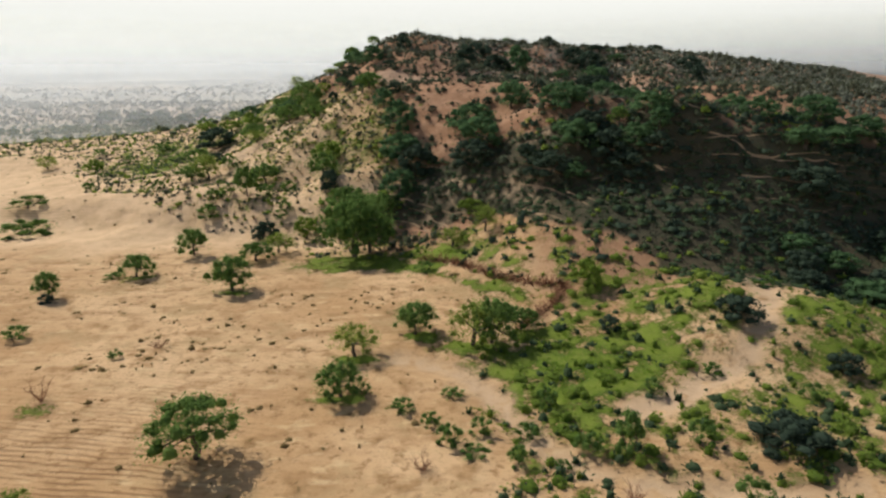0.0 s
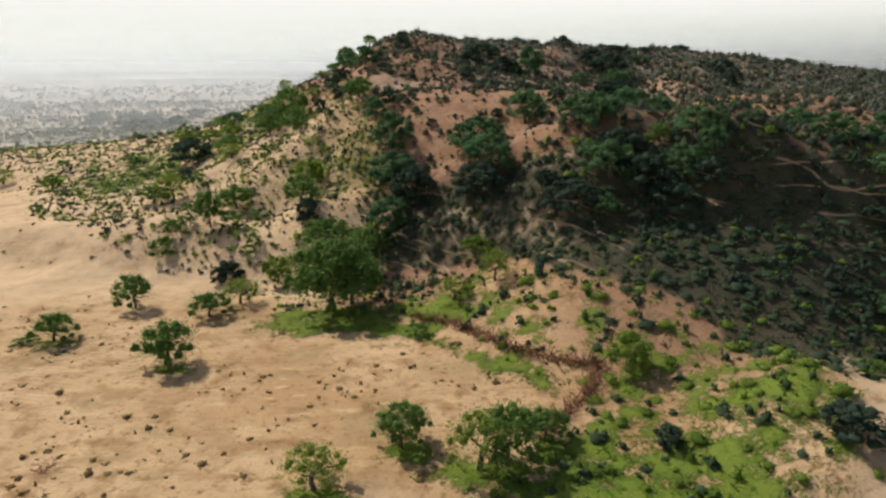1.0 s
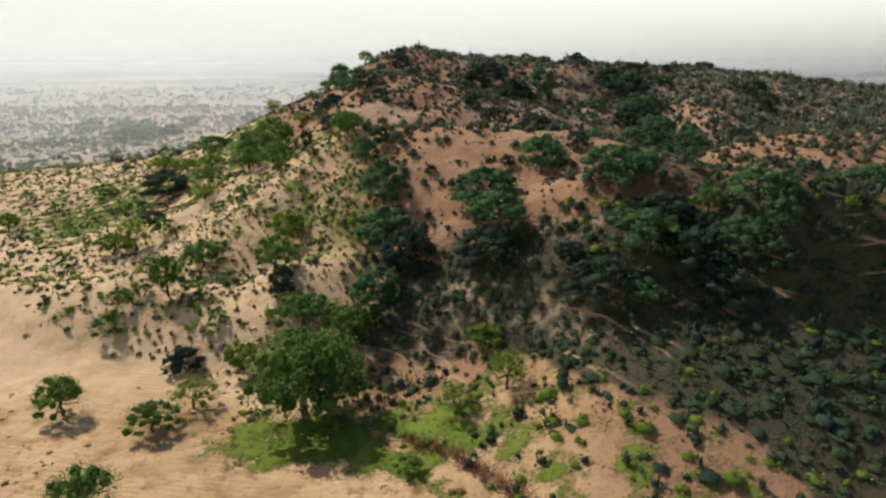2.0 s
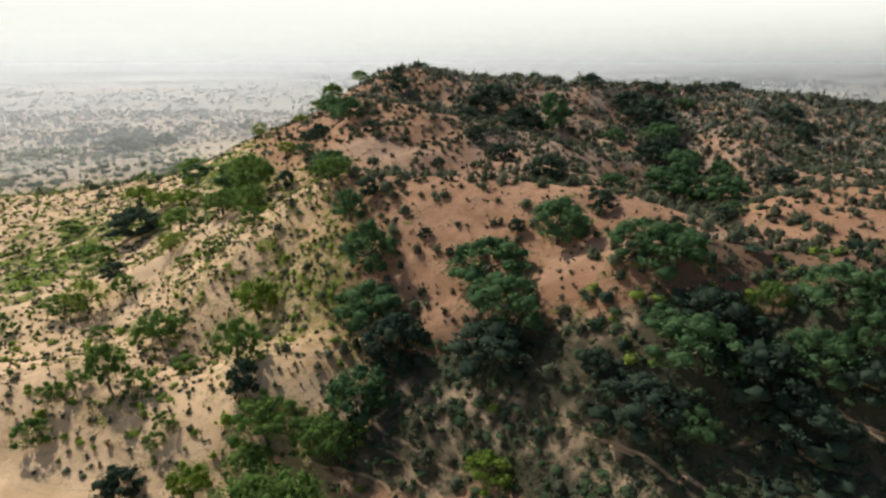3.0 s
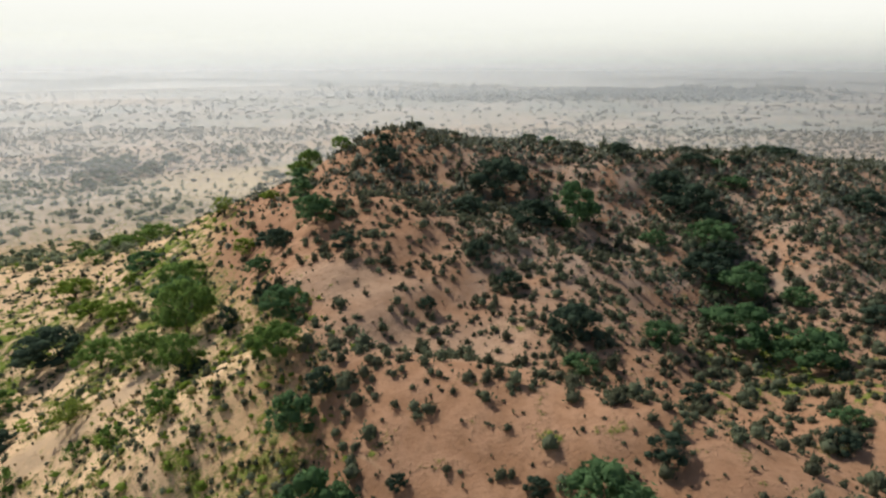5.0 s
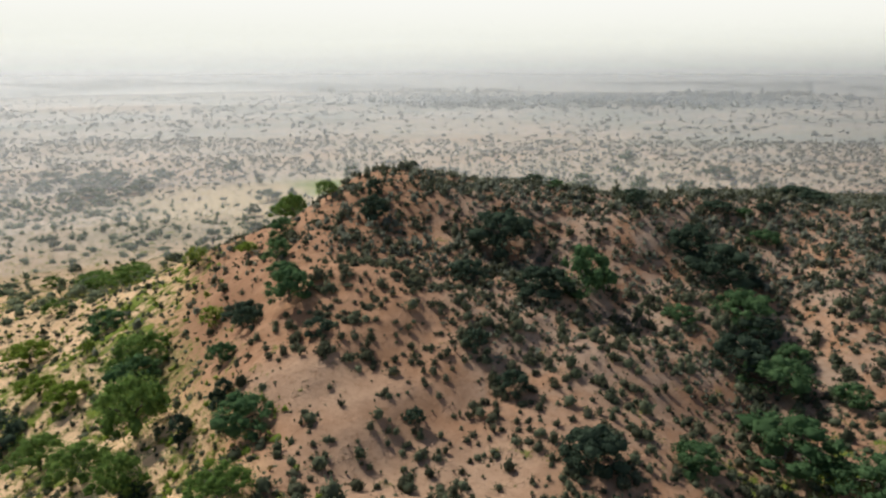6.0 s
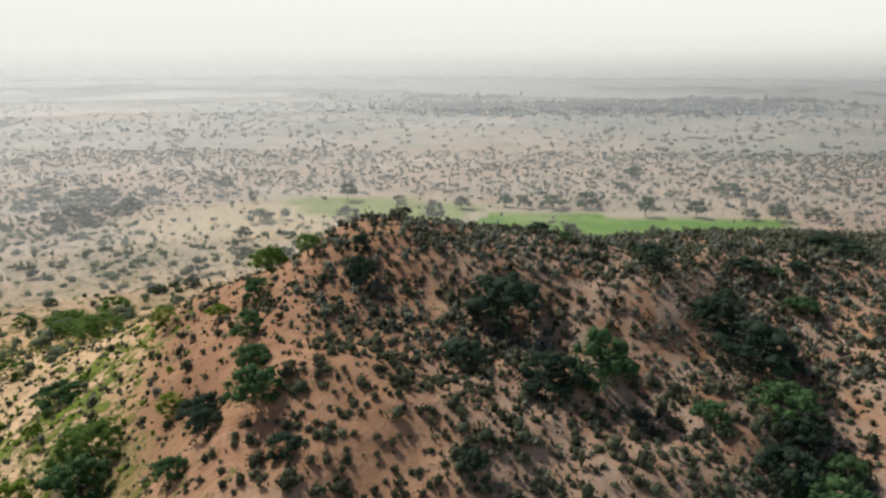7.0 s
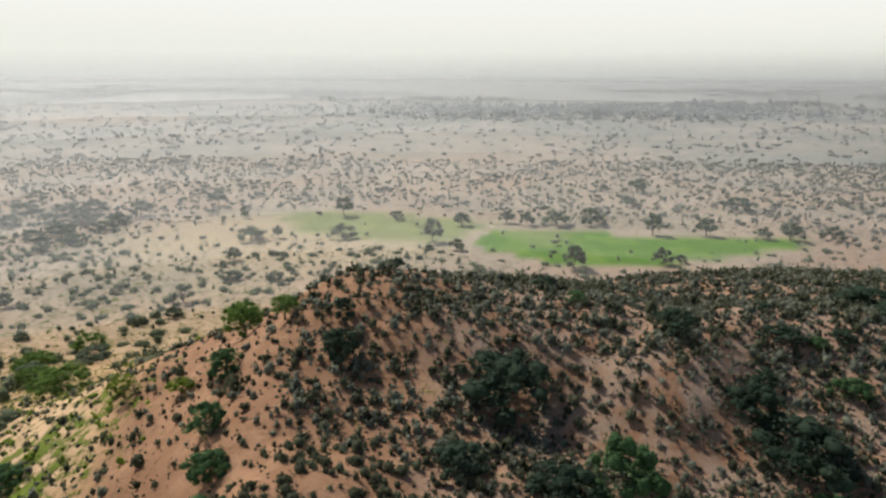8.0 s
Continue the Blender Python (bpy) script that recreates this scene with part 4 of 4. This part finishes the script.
while len(face) < 20:
    fx, fy = rng.uniform(31, 70), rng.uniform(54, 70)
    if 4.5 < float(land(np.array([fx]), np.array([fy]))[0]) < 14 and all(math.hypot(fx - r[0], fy - r[1]) > 2.6 for r in face):
        face.append((round(fx, 1), round(fy, 1), round(rng.uniform(3.0, 6.2), 1), round(rng.uniform(2.0, 3.8), 1), "kee"[len(face) % 3]))
plant_all(face)
# low thickets added at random to darken the flat's end like shade
toe = [(round(rng.uniform(25, 50), 1), round(rng.uniform(44, 54), 1), round(rng.uniform(2.4, 4.6), 1), round(rng.uniform(1.4, 2.4), 1), "kek"[n % 3]) for n in range(16)]
plant_all(toe)
# bushes and small trees over the western slope
slope = []
while len(slope) < 14:
    fx, fy = rng.uniform(-62, -16), rng.uniform(66, 122)
    c = zones(np.array([fx]), np.array([fy]))
    if c["west"][0] > 0.6 and c["slip"][0] < 0.2 and all(math.hypot(fx - r[0], fy - r[1]) > 2.2 for r in slope) and all(math.hypot(fx - px, fy - py) > 1.5 + r for px, py, r in PLACED):
        kind = "bbbvbb"[len(slope) % 6]
        w = round(rng.uniform(1.3, 2.6) if kind == "b" else rng.uniform(2.0, 3.6), 1)
        slope.append((round(fx, 1), round(fy, 1), w, round(w * (rng.uniform(0.5, 0.75) if kind == "b" else rng.uniform(0.7, 0.95)), 1), kind))
plant_all(slope)
for base, places in STOCK.values():
    for m in places[1:]:
        copy_thing(base, m)
    base.matrix_basis = places[0]


# ---- shrubs, tufts and herbs ----
def shrub_shape(seed, kind):
    """A small plant about a metre across: corners and faces."""
    rng = np.random.default_rng(seed)
    if kind in ("tuft", "sprig"):       # upright stalks from one foot
        n = 30 if kind == "tuft" else 8
        a, lean = rng.uniform(0, 2 * math.pi, n), rng.uniform(0.05, 0.75, n)
        tip = np.stack([np.cos(a) * lean * 0.55, np.sin(a) * lean * 0.55, rng.uniform(0.5, 1.0, n) * (1.05 - 0.45 * lean)], 1)
        foot = tip * (0.18, 0.18, 0) * rng.uniform(0.5, 1.5, (n, 1))
        side = np.stack([-np.sin(a), np.cos(a), np.zeros(n)], 1) * rng.uniform(0.035, 0.09, (n, 1)) * (1 if kind == "tuft" else 2.5)
        mid = (foot + tip) / 2 + (0, 0, 0.06)
        verts = np.stack([foot, mid + side, tip, mid - side], 1).reshape(-1, 3)
        return verts, np.arange(4 * n).reshape(-1, 4)
    if kind == "far":        # a whole small tree, seen from far off
        centres = rng.uniform((-0.22, -0.22, 0.28), (0.22, 0.22, 0.70), (3, 3))
        sets = [leaves(rng, centres, np.full((3, 3), 0.28), 2, 0.18, 0.3), lumps(rng, centres.mean(0, keepdims=True), [(0.34, 0.34, 0.30)], 4, 0.4)]
    elif kind in ("mound", "bushy", "clump"):    # a rounded heart in a loose dome of small upright sprays
        n, size = {"mound": (27, 1.06), "bushy": (48, 0.85), "clump": (10, 1.62)}[kind]
        a, lean, far = rng.uniform(0, 2 * math.pi, n), np.arccos(rng.uniform(0.02, 1.0, n)), rng.uniform(0.55, 1.08, n)
        lobe = 1 + 0.22 * np.sin(2 * a + rng.uniform(0, 6)) + 0.15 * np.sin(3 * a + rng.uniform(0, 6))
        p = np.stack([np.cos(a) * np.sin(lean) * 0.5 * far * lobe, np.sin(a) * np.sin(lean) * 0.5 * far * lobe, 0.04 + 0.62 * np.cos(lean) * far], 1)
        up = p * (0.9, 0.9, 0.5) + (0, 0, 0.45) + rng.normal(0, 0.16, (n, 3))
        up *= rng.uniform(0.07, 0.13, (n, 1)) * size / np.linalg.norm(up, axis=1, keepdims=True)
        side = np.cross(up, rng.normal(0, 1, (n, 3)))
        side *= rng.uniform(0.035, 0.065, (n, 1)) * size / np.linalg.norm(side, axis=1, keepdims=True)
        sprays = np.stack([p - up, p + side, p + up, p - side], 1).reshape(-1, 3), np.arange(4 * n).reshape(-1, 4)
        sets = [sprays, lumps(rng, np.array([[0, 0, 0.18]]), [(0.31, 0.31, 0.31)], 4 if kind == "clump" else 5, 0.28, (-0.3, 0.75) if kind == "clump" else (-0.4, 0.4, 0.9))]
    else:                    # a low spray of herbs
        centres = rng.uniform((-0.3, -0.3, 0.1), (0.3, 0.3, 0.5), (3, 3))
        sets = [leaves(rng, centres, np.full((3, 3), 0.26), 3, 0.16, 0.3)]
    verts, quads = joined(*sets)
    return np.maximum(verts, (-9, -9, 0)), quads


SHAPES = {kind: [shrub_shape(900 + 31 * n + 3 * len(kind), kind) for n in range(7)] for kind in ("tuft", "sprig", "mound", "bushy", "clump", "spray", "far")}


def scatter(rng, low, high, thick, room=0.0):
    """Places strewn in a rectangle, thick(x, y) to the square metre, 2 at most."""
    n = int(2 * (high[0] - low[0]) * (high[1] - low[1]))
    x, y = rng.uniform(low[0], high[0], n), rng.uniform(low[1], high[1], n)
    keep = rng.uniform(0, 2, n) < thick(x, y)
    x, y = x[keep], y[keep]
    for px, py, r in PLACED if room else ():
        keep = np.hypot(x - px, y - py) > r * room
        x, y = x[keep], y[keep]
    return x, y


def grow(name, kind, x, y, size, tall, leaf, label, category):
    """Many small plants as one cover of the ground."""
    rng = np.random.default_rng(len(x) + len(name))
    z, turn, which = relief(x, y), rng.uniform(0, 2 * math.pi, len(x)), rng.integers(0, 7, len(x))
    verts, quads, tints, at = [], [], [], 0
    for k, (shape, faces) in enumerate(SHAPES[kind]):
        s = np.nonzero(which == k)[0]
        c, n = np.cos(turn[s])[:, None], np.sin(turn[s])[:, None]
        v = np.stack([(shape[:, 0] * c - shape[:, 1] * n) * size[s, None] + x[s, None], (shape[:, 0] * n + shape[:, 1] * c) * size[s, None] + y[s, None],
                      shape[:, 2] * tall[s, None] + z[s, None] - 0.03], -1)
        verts.append(v.reshape(-1, 3))
        quads.append((faces[None] + (at + len(shape) * np.arange(len(s)))[:, None, None]).reshape(-1, 4))
        tints.append(np.repeat(rng.uniform(0, 1, len(s)), len(shape)))
        at += len(shape) * len(s)
    ob = new(name, mesh_from(name, np.concatenate(verts), np.concatenate(quads), {"tint": np.concatenate(tints)}, True))
    ob.data.materials.append(LEAF[leaf])
    return tagged(ob, label, category, kind="stuff")


def sizes(rng, n, mean, spread=0.35):
    return mean * np.exp(rng.normal(0, spread, n)).clip(0.45, 2.2)


def upland(x, y):
    """How thick shrubs stand on the dune."""
    c = zones(x, y)
    thick = np.maximum(np.maximum(c["dune"], 0.9 * step(15, 30, x) * step(130, 140, y)), 0.45 * step(3, 9, land(x, y)) * step(60, 66, y)) * (1.0 + 0.65 * step(0.25, 0.75, drift(x, y, 7, 61)) + 0.50 * step(106, 122, y + 0.5 * np.maximum(x - 8, 0))) * (0.28 + 0.72 * step(-16, -8, x + 0.06 * (y - 100))) * (1 - step(150, 180, y - 0.3 * np.maximum(x - 20, 0)))
    for cx, cy, a, b in CLEARINGS:
        thick = thick * (1 - 0.93 * np.exp(-(((x - cx) / a) ** 2 + ((y - cy) / b) ** 2) ** 2))
    thick = thick * (1 - 0.4 * step(0.35, 0.6, c["tilt"])) * (1 - 0.2 * np.maximum(step(135, 160, y), step(50, 70, x))) * (1 + 0.25 * c["top_grey"]) * (1 + 0.2 * step(16, 27, x) * step(84, 92, y)) * (1 - 0.8 * c["slip"])
    return thick


CLEARINGS = [(-9, 99.4, 5.8, 2.6), (3, 81.8, 6, 1.8), (13, 78.6, 7, 2.0), (8, 74.5, 6, 1.6)]
rng = np.random.default_rng(7)

# dune shrubs: the stretch below the flight line singly, the rest as cover
x, y = scatter(rng, (-50, 60), (90, 180), upland, 0.6)
single = (np.abs(x - 0.5) < 11) & (y > 96) & (y < 116)
single[np.nonzero(single)[0][290:]] = False
for name, shape, leaf, w, h, pick, words in (
        ("dune_shrubs", "mound", "tuft", 0.64, 0.62, (y < 118) & (x < 45), "dark dry upright shrubs scattered over red dune sand"), ("dune_bushlets", "mound", "sage", 0.66, 0.75, (y < 118) & (x < 45), "small grey-green rounded shrubs scattered over the dune"),
        ("upland_shrubs", "clump", "tuft", 0.80, 0.65, (y >= 118) | (x >= 45), "dark dry shrubs over the back of the dune"), ("upland_bushlets", "clump", "ashen", 0.76, 0.75, (y >= 118) | (x >= 45), "grey-green shrubs over the back of the dune")):
    s = ~single & pick & (np.arange(len(x)) % 2 == (name in ("dune_bushlets", "upland_shrubs")))
    w = sizes(rng, s.sum(), w, 0.42)
    grow(name, shape, x[s], y[s], w, w * sizes(rng, s.sum(), 0.95, 0.2), leaf, words, "shrubs")
STEMS = mesh_from("stem_clump", *[np.concatenate(a) for a in zip(*[(v, q + 20 * k) for k, (v, q) in enumerate(tube(bent((0, 0, -0.06), (0.25 * math.cos(b), 0.25 * math.sin(b), 0.5), rng, 0.03, 4), (0.018, 0.014, 0.01, 0.006), 5) for b in (0.3, 1.7, 2.9, 4.1, 5.2))])])
FOLIAGE = {}
GREENERY = [mesh_from("foliage", v, q, {"tint": np.full(len(v), k / 7)}, True) for k, (v, q) in enumerate(SHAPES["bushy"])]
for kind, leaf in (("tuft", "tuft"), ("mound", "tuft")):
    for k in range(7):
        v, q = SHAPES[kind][k]
        FOLIAGE[kind, k] = mesh_from("foliage", v, q, {"tint": np.full(len(v), k / 7)}, True)
        FOLIAGE[kind, k].materials.append(LEAF[leaf])
for n, (px, py) in enumerate(zip(x[single], y[single])):
    kind = "mound" if n % 4 else "tuft"
    shrub = new("shrub")
    w, h = float(sizes(rng, 1, 0.8)[0]), float(sizes(rng, 1, 0.7)[0])
    shrub.matrix_basis = pose(px, py, float(relief(np.array([px]), np.array([py]))[0]) - 0.03, 0, 0, rng.uniform(0, 360)) @ Matrix.Diagonal((w, w, h, 1))
    tagged(shrub, "dark dry upright shrub on red sand" if kind == "tuft" else "small dark rounded shrub on red sand", "shrub", "shrubs of the dune top")
    part("foliage", FOLIAGE[kind, n % 7], LEAF["tuft"], shrub)
    part("stem_clump", STEMS, BARK, shrub)

x, y = scatter(rng, (-30, 104), (75, 160), lambda x, y: 1.3 * zones(x, y)["top_grey"] * step(0.2, 0.45, drift(x, y, 5, 67)))
grow("upland_grass", "sprig", x, y, sizes(rng, len(x), 0.62), sizes(rng, len(x), 0.42), "ashen", "dry grey-green grass between the shrubs of the dune top", "grass")
x, y = scatter(rng, (-24, 64), (40, 140), lambda x, y: 0.9 * zones(x, y)["dune"] * drift(x, y, 3, 65))
grow("dune_sprigs", "sprig", x, y, sizes(rng, len(x), 0.34), sizes(rng, len(x), 0.24), "tuft", "tiny dry sprigs and seedlings in the dune sand", "sprigs")

# low dark growth over the foot of the face
x, y = scatter(rng, (-8, 44), (62, 76), lambda x, y: zones(x, y)["shaded_sward"] * 1.9, 0.2)
grow("sward_shrubs", "clump", x, y, sizes(rng, len(x), 0.80, 0.5), sizes(rng, len(x), 0.42), "dull", "low dark green growth on the foot of the dune face", "shrubs")

x, y = scatter(rng, (-8, 44), (50, 76), lambda x, y: zones(x, y)["shaded_sward"] * 2.0)
x, y = np.tile(x, 2) + rng.normal(0, 0.5, 2 * len(x)), np.tile(y, 2) + rng.normal(0, 0.5, 2 * len(y))
grow("sward_herbs", "spray", x, y, sizes(rng, len(x), 0.62), sizes(rng, len(x), 0.26), "dull", "dense dark green herbs on the foot of the dune face", "herbs")

# west slope and foot of the dune
x, y = scatter(rng, (-150, 58), (0, 165), lambda x, y: zones(x, y)["west"] * (0.65 + 0.75 * drift(x, y, 5, 71)) * (1 + 0.25 * (1 - step(2, 6, land(x, y)))) * (1 - zones(x, y)["slip"]), 0.5)
near = y < 160
x, y = x[near], y[near]
third = np.arange(len(x)) % 5
for pick, name, w, h, leaf, words in (((0, 2), "slope_shrubs", 0.60, 0.48, "tuft", "dark dry shrubs on the lower dune slope"), ((1, 3), "slope_tussocks", 0.56, 0.42, "sage", "grey-green tussocks on the lower dune slope"),
                                      ((4,), "slope_bushes", 0.78, 0.58, "fresh", "green shrubs on the lower dune slope")):
    s = np.isin(third, pick)
    grow(name, "clump", x[s], y[s], sizes(rng, s.sum(), w), sizes(rng, s.sum(), h), leaf, words, "shrubs")

x, y = scatter(rng, (-42, 60), (2, 104), lambda x, y: zones(x, y)["west"] * (0.5 + 0.9 * drift(x, y, 4, 73)), 0.3)
half = np.arange(len(x)) % 2 == 0
for s, name, leaf, words in ((half, "slope_tufts", "straw", "small dry brown tufts on the lower dune slope"), (~half, "slope_grass", "tussock", "small yellow-green grass tufts on the lower dune slope")):
    grow(name, "sprig", x[s], y[s], sizes(rng, s.sum(), 0.42, 0.4), sizes(rng, s.sum(), 0.28), leaf, words, "tufts")

# the steep grassy spur: tussocks in rows along the cattle trods
x, y = scatter(rng, (-36, 68), (-4, 100), lambda x, y: 1.7 * (1 - step(-2, 3, x - dune_edge(y) - 2)) * step(0.22, 0.4, zones(x, y)["tilt"]) * step(5, 7.5, land(x, y)) * (1 - zones(x, y)["slip"]), 0.3)
row = np.arange(len(x)) % 3
for k, name, leaf, w, h, words in ((0, "spur_tussocks", "tussock", 0.62, 0.40, "yellow-green tussocks in rows on the steep spur"), (1, "spur_herbs", "fresh", 0.70, 0.34, "bright green herbs on the steep spur"), (2, "spur_shrubs", "tuft", 0.50, 0.46, "small dark brown shrubs on the steep spur")):
    s = row == k
    grow(name, "clump", x[s], y[s], sizes(rng, s.sum(), w, 0.4), sizes(rng, s.sum(), h), leaf, words, "shrubs")

# east flat and the shaded toe of the dune
x, y = scatter(rng, (-4, 10), (75, 70), lambda x, y: np.maximum(zones(x, y)["east"], zones(x, y)["toe"]) * (1 - 0.8 * zones(x, y)["shaded_sward"]) * (0.40 + 0.85 * drift(x, y, 6, 81)) * (1 - 0.9 * zones(x, y)["gully"]), 0.5)
mine = np.arange(len(x)) % 2 == 0
near = mine & (y < 41) & (x < 27) & (y > 20)
near[np.nonzero(near)[0][240:]] = False
s = mine & ~near
grow("flat_shrubs", "mound", x[s], y[s], sizes(rng, s.sum(), 0.80, 0.5), sizes(rng, s.sum(), 0.55), "fresh", "low green shrubs on the grassy flat", "shrubs")
for n, (px, py) in enumerate(zip(x[near], y[near])):
    bushlet = new("bushlet")
    w, h = float(sizes(rng, 1, 0.85, 0.5)[0]), float(sizes(rng, 1, 0.6)[0])
    bushlet.matrix_basis = pose(px, py, float(relief(np.array([px]), np.array([py]))[0]) - 0.03, 0, 0, rng.uniform(0, 360)) @ Matrix.Diagonal((w, w, h, 1))
    tagged(bushlet, "low leafy green bushlet on the grassy flat", "bush", "bushlets of the grassy flat")
    part("foliage", GREENERY[n % 7], LEAF["fresh"], bushlet)
    part("stem_clump", STEMS, BARK, bushlet)
# dark shrubs thickened along the toe to stand for the shade there
x2, y2 = scatter(rng, (-3, 44), (75, 72), lambda x, y: zones(x, y)["toe"] * (0.55 + 0.6 * drift(x, y, 6, 83)) * (0.12 + 0.88 * step(14, 26, x + 0.8 * (y - 54))), 0.4)
grow("toe_shrubs", "clump", x2, y2, sizes(rng, len(x2), 1.15), sizes(rng, len(x2), 0.8), "dark", "dense dark shrubs along the foot of the dune face", "shrubs")
grow("flat_dry_shrubs", "clump", x[1::2], y[1::2], sizes(rng, len(x[1::2]), 0.72), sizes(rng, len(x[1::2]), 0.55), "dull", "low dull green shrubs on the grassy flat", "shrubs")

# tufts left on the field
x, y = scatter(rng, (-130, 8), (12, 115), lambda x, y: zones(x, y)["field"] * (0.06 + 0.95 * step(0.52, 0.78, drift(x, y, 4, 91))), 0.7)
grow("field_tufts", "clump", x, y, sizes(rng, len(x), 0.38, 0.6), sizes(rng, len(x), 0.20, 0.5), "straw", "sparse dry tufts on the ploughed sandy field", "tufts")

# low green herbs
x, y = scatter(rng, (-70, 12), (75, 130), lambda x, y: 1.6 * step(0.36, 0.66, zones(x, y)["herb"] + 0.5 * (drift(x, y, 2.5, 95) - 0.5)))
x, y = np.tile(x, 3) + rng.normal(0, 0.6, 3 * len(x)), np.tile(y, 3) + rng.normal(0, 0.6, 3 * len(y))
grow("herbs", "spray", x, y, sizes(rng, len(x), 0.48), sizes(rng, len(x), 0.20), "herb", "fresh green low herbs and grass between the shrubs", "herbs")

# the plain behind the dune
def open_plain(x, y):
    bare = 1 - 0.92 * step(-14, -2, np.maximum(inside(x, y, CROP_WEST), inside(x, y, CROP_EAST)))
    bare = bare * (1 - 0.85 * np.exp(-(((x + 70) / 26) ** 2 + ((y - 262) / 26) ** 2) ** 2))
    bare = bare * (np.abs(x) < 10 + 0.82 * y)
    return bare * np.maximum(step(0.15, 0.6, zones(x, y)["plain"]), (1 - step(-52, -36, x)) * step(125, 145, y))


x, y = scatter(rng, (-330, 130), (330, 420), lambda x, y: open_plain(x, y) * (0.020 + 0.085 * drift(x, y, 40, 101) + 0.05 * zones(x, y)["woodland"]), 0.6)
# farther bands take leaf colours paled for haze
for s, name, shape, leaf in (((y < 205) & (x < 0), "west_scrub", "mound", "hazed"), ((y < 255) & ((y >= 205) | (x >= 0)), "plain_scrub", "mound", "hazed"), (y >= 255, "outer_scrub", "far", "hazed_outer")):
    grow(name, shape, x[s], y[s], sizes(rng, s.sum(), 2.0, 0.45), sizes(rng, s.sum(), 1.6), leaf, "grey-green thorn scrub on the plain, colour lightened for haze", "scrub")
x, y = scatter(rng, (-240, 130), (260, 330), lambda x, y: open_plain(x, y) * (0.08 + 0.26 * drift(x, y, 28, 103)) * (1 - 0.7 * step(230, 330, y)), 0.5)
for s, name, leaf in ((y < 200, "west_shrubs", "tussock"), (y >= 200, "plain_shrubs", "hazed")):
    grow(name, "spray", x[s], y[s], sizes(rng, s.sum(), 1.2), sizes(rng, s.sum(), 0.9), leaf, "small shrubs on the pale plain", "scrub")
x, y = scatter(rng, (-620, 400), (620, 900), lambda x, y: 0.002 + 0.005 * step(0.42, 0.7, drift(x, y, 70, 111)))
grow("far_scrub", "far", x, y, sizes(rng, len(x), 4.2, 0.4), sizes(rng, len(x), 2.4), "pale", "scrub and trees far out on the plain, paled for haze", "scrub")
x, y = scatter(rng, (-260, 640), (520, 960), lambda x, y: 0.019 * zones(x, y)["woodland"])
grow("woodland", "far", x, y, sizes(rng, len(x), 6.0, 0.4), sizes(rng, len(x), 4.0), "hazy", "belt of trees across the plain, blue-grey put in for haze", "woods")
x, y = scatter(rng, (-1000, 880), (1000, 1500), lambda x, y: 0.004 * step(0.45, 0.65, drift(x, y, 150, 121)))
grow("far_woods", "far", x, y, sizes(rng, len(x), 8.0), sizes(rng, len(x), 5.0), "pale", "belts of trees at the edge of sight, paled for haze", "woods")


# ---- fence, dead wood ----
def brush_fence(line, seed):
    """A low hedge of cut thorn branches heaped along a line."""
    rng = np.random.default_rng(seed)
    base = new("brush_fence")
    x0, y0 = line[0]
    z0 = float(relief(np.array([x0]), np.array([y0]))[0])
    base.location = (x0, y0, z0)
    tagged(base, "low hedge of dry red-brown cut thorn branches", "fence", "brush fences")
    for (ax, ay), (bx, by) in zip(line, line[1:]):
        verts, quads, at = [], [], 0
        for n in range(int(math.hypot(bx - ax, by - ay) * 38)):
            t = rng.uniform(0, 1)
            p = np.array([ax + (bx - ax) * t + rng.normal(0, 0.22), ay + (by - ay) * t + rng.normal(0, 0.22)])
            z = float(relief(p[:1], p[1:])[0])
            a, up = rng.uniform(0, 2 * math.pi), rng.uniform(0.1, 1.1)
            tip = np.array([math.cos(a) * 0.5, math.sin(a) * 0.5, 0]) + (0, 0, up * 0.75)
            v, q = tube(bent((p[0] - x0, p[1] - y0, z - z0), np.array((p[0] - x0, p[1] - y0, z - z0)) + tip, rng, 0.06, 3), (0.03, 0.022, 0.008), 3)
            verts.append(v)
            quads.append(q + at)
            at += len(v)
        part("hedge_section", mesh_from("hedge_section", np.concatenate(verts), np.concatenate(quads)), TWIG, base)
    return base


brush_fence(FENCE_LINE[:5], 5)
brush_fence(FENCE_LINE[4:], 6)


def bare_bush(x, y, w, h, seed):
    """A leafless thorn bush: a short stem and many thin twigs."""
    rng = np.random.default_rng(seed)
    base = new("bare_bush")
    base.location = (x, y, float(relief(np.array([x]), np.array([y]))[0]))
    tagged(base, "leafless reddish thorn bush on a green patch", "bush", "bare bushes")
    for k in range(7):
        a = k * 0.9 + rng.uniform(-0.3, 0.3)
        tip = np.array([math.cos(a) * w * 0.5, math.sin(a) * w * 0.5, h * rng.uniform(0.6, 1.0)])
        main = bent((0, 0, -0.05), tip, rng, 0.08)
        sets = [tube(main, np.linspace(0.03, 0.008, 5), 5)]
        for j in range(9):
            s = main[1] + (main[4] - main[1]) * rng.uniform(0.1, 1.0)
            sets.append(tube(bent(s, s + rng.normal(0, 0.22, 3) + (0, 0, 0.12), rng, 0.03, 3), (0.01, 0.008, 0.004), 3))
        at, quads = 0, []
        for v, q in sets:
            quads.append(q + at)
            at += len(v)
        part("branch", mesh_from("branch", np.concatenate([v for v, _ in sets]), np.concatenate(quads)), TWIG, base)


for row in [(-22.5, 31.6, 1.5, 1.3, 1), (-1.0, 25.5, 0.9, 0.7, 2), (8.2, 23.2, 1.0, 0.8, 3), (-19.0, 38.8, 1.1, 0.35, 4)]:
    bare_bush(*row)
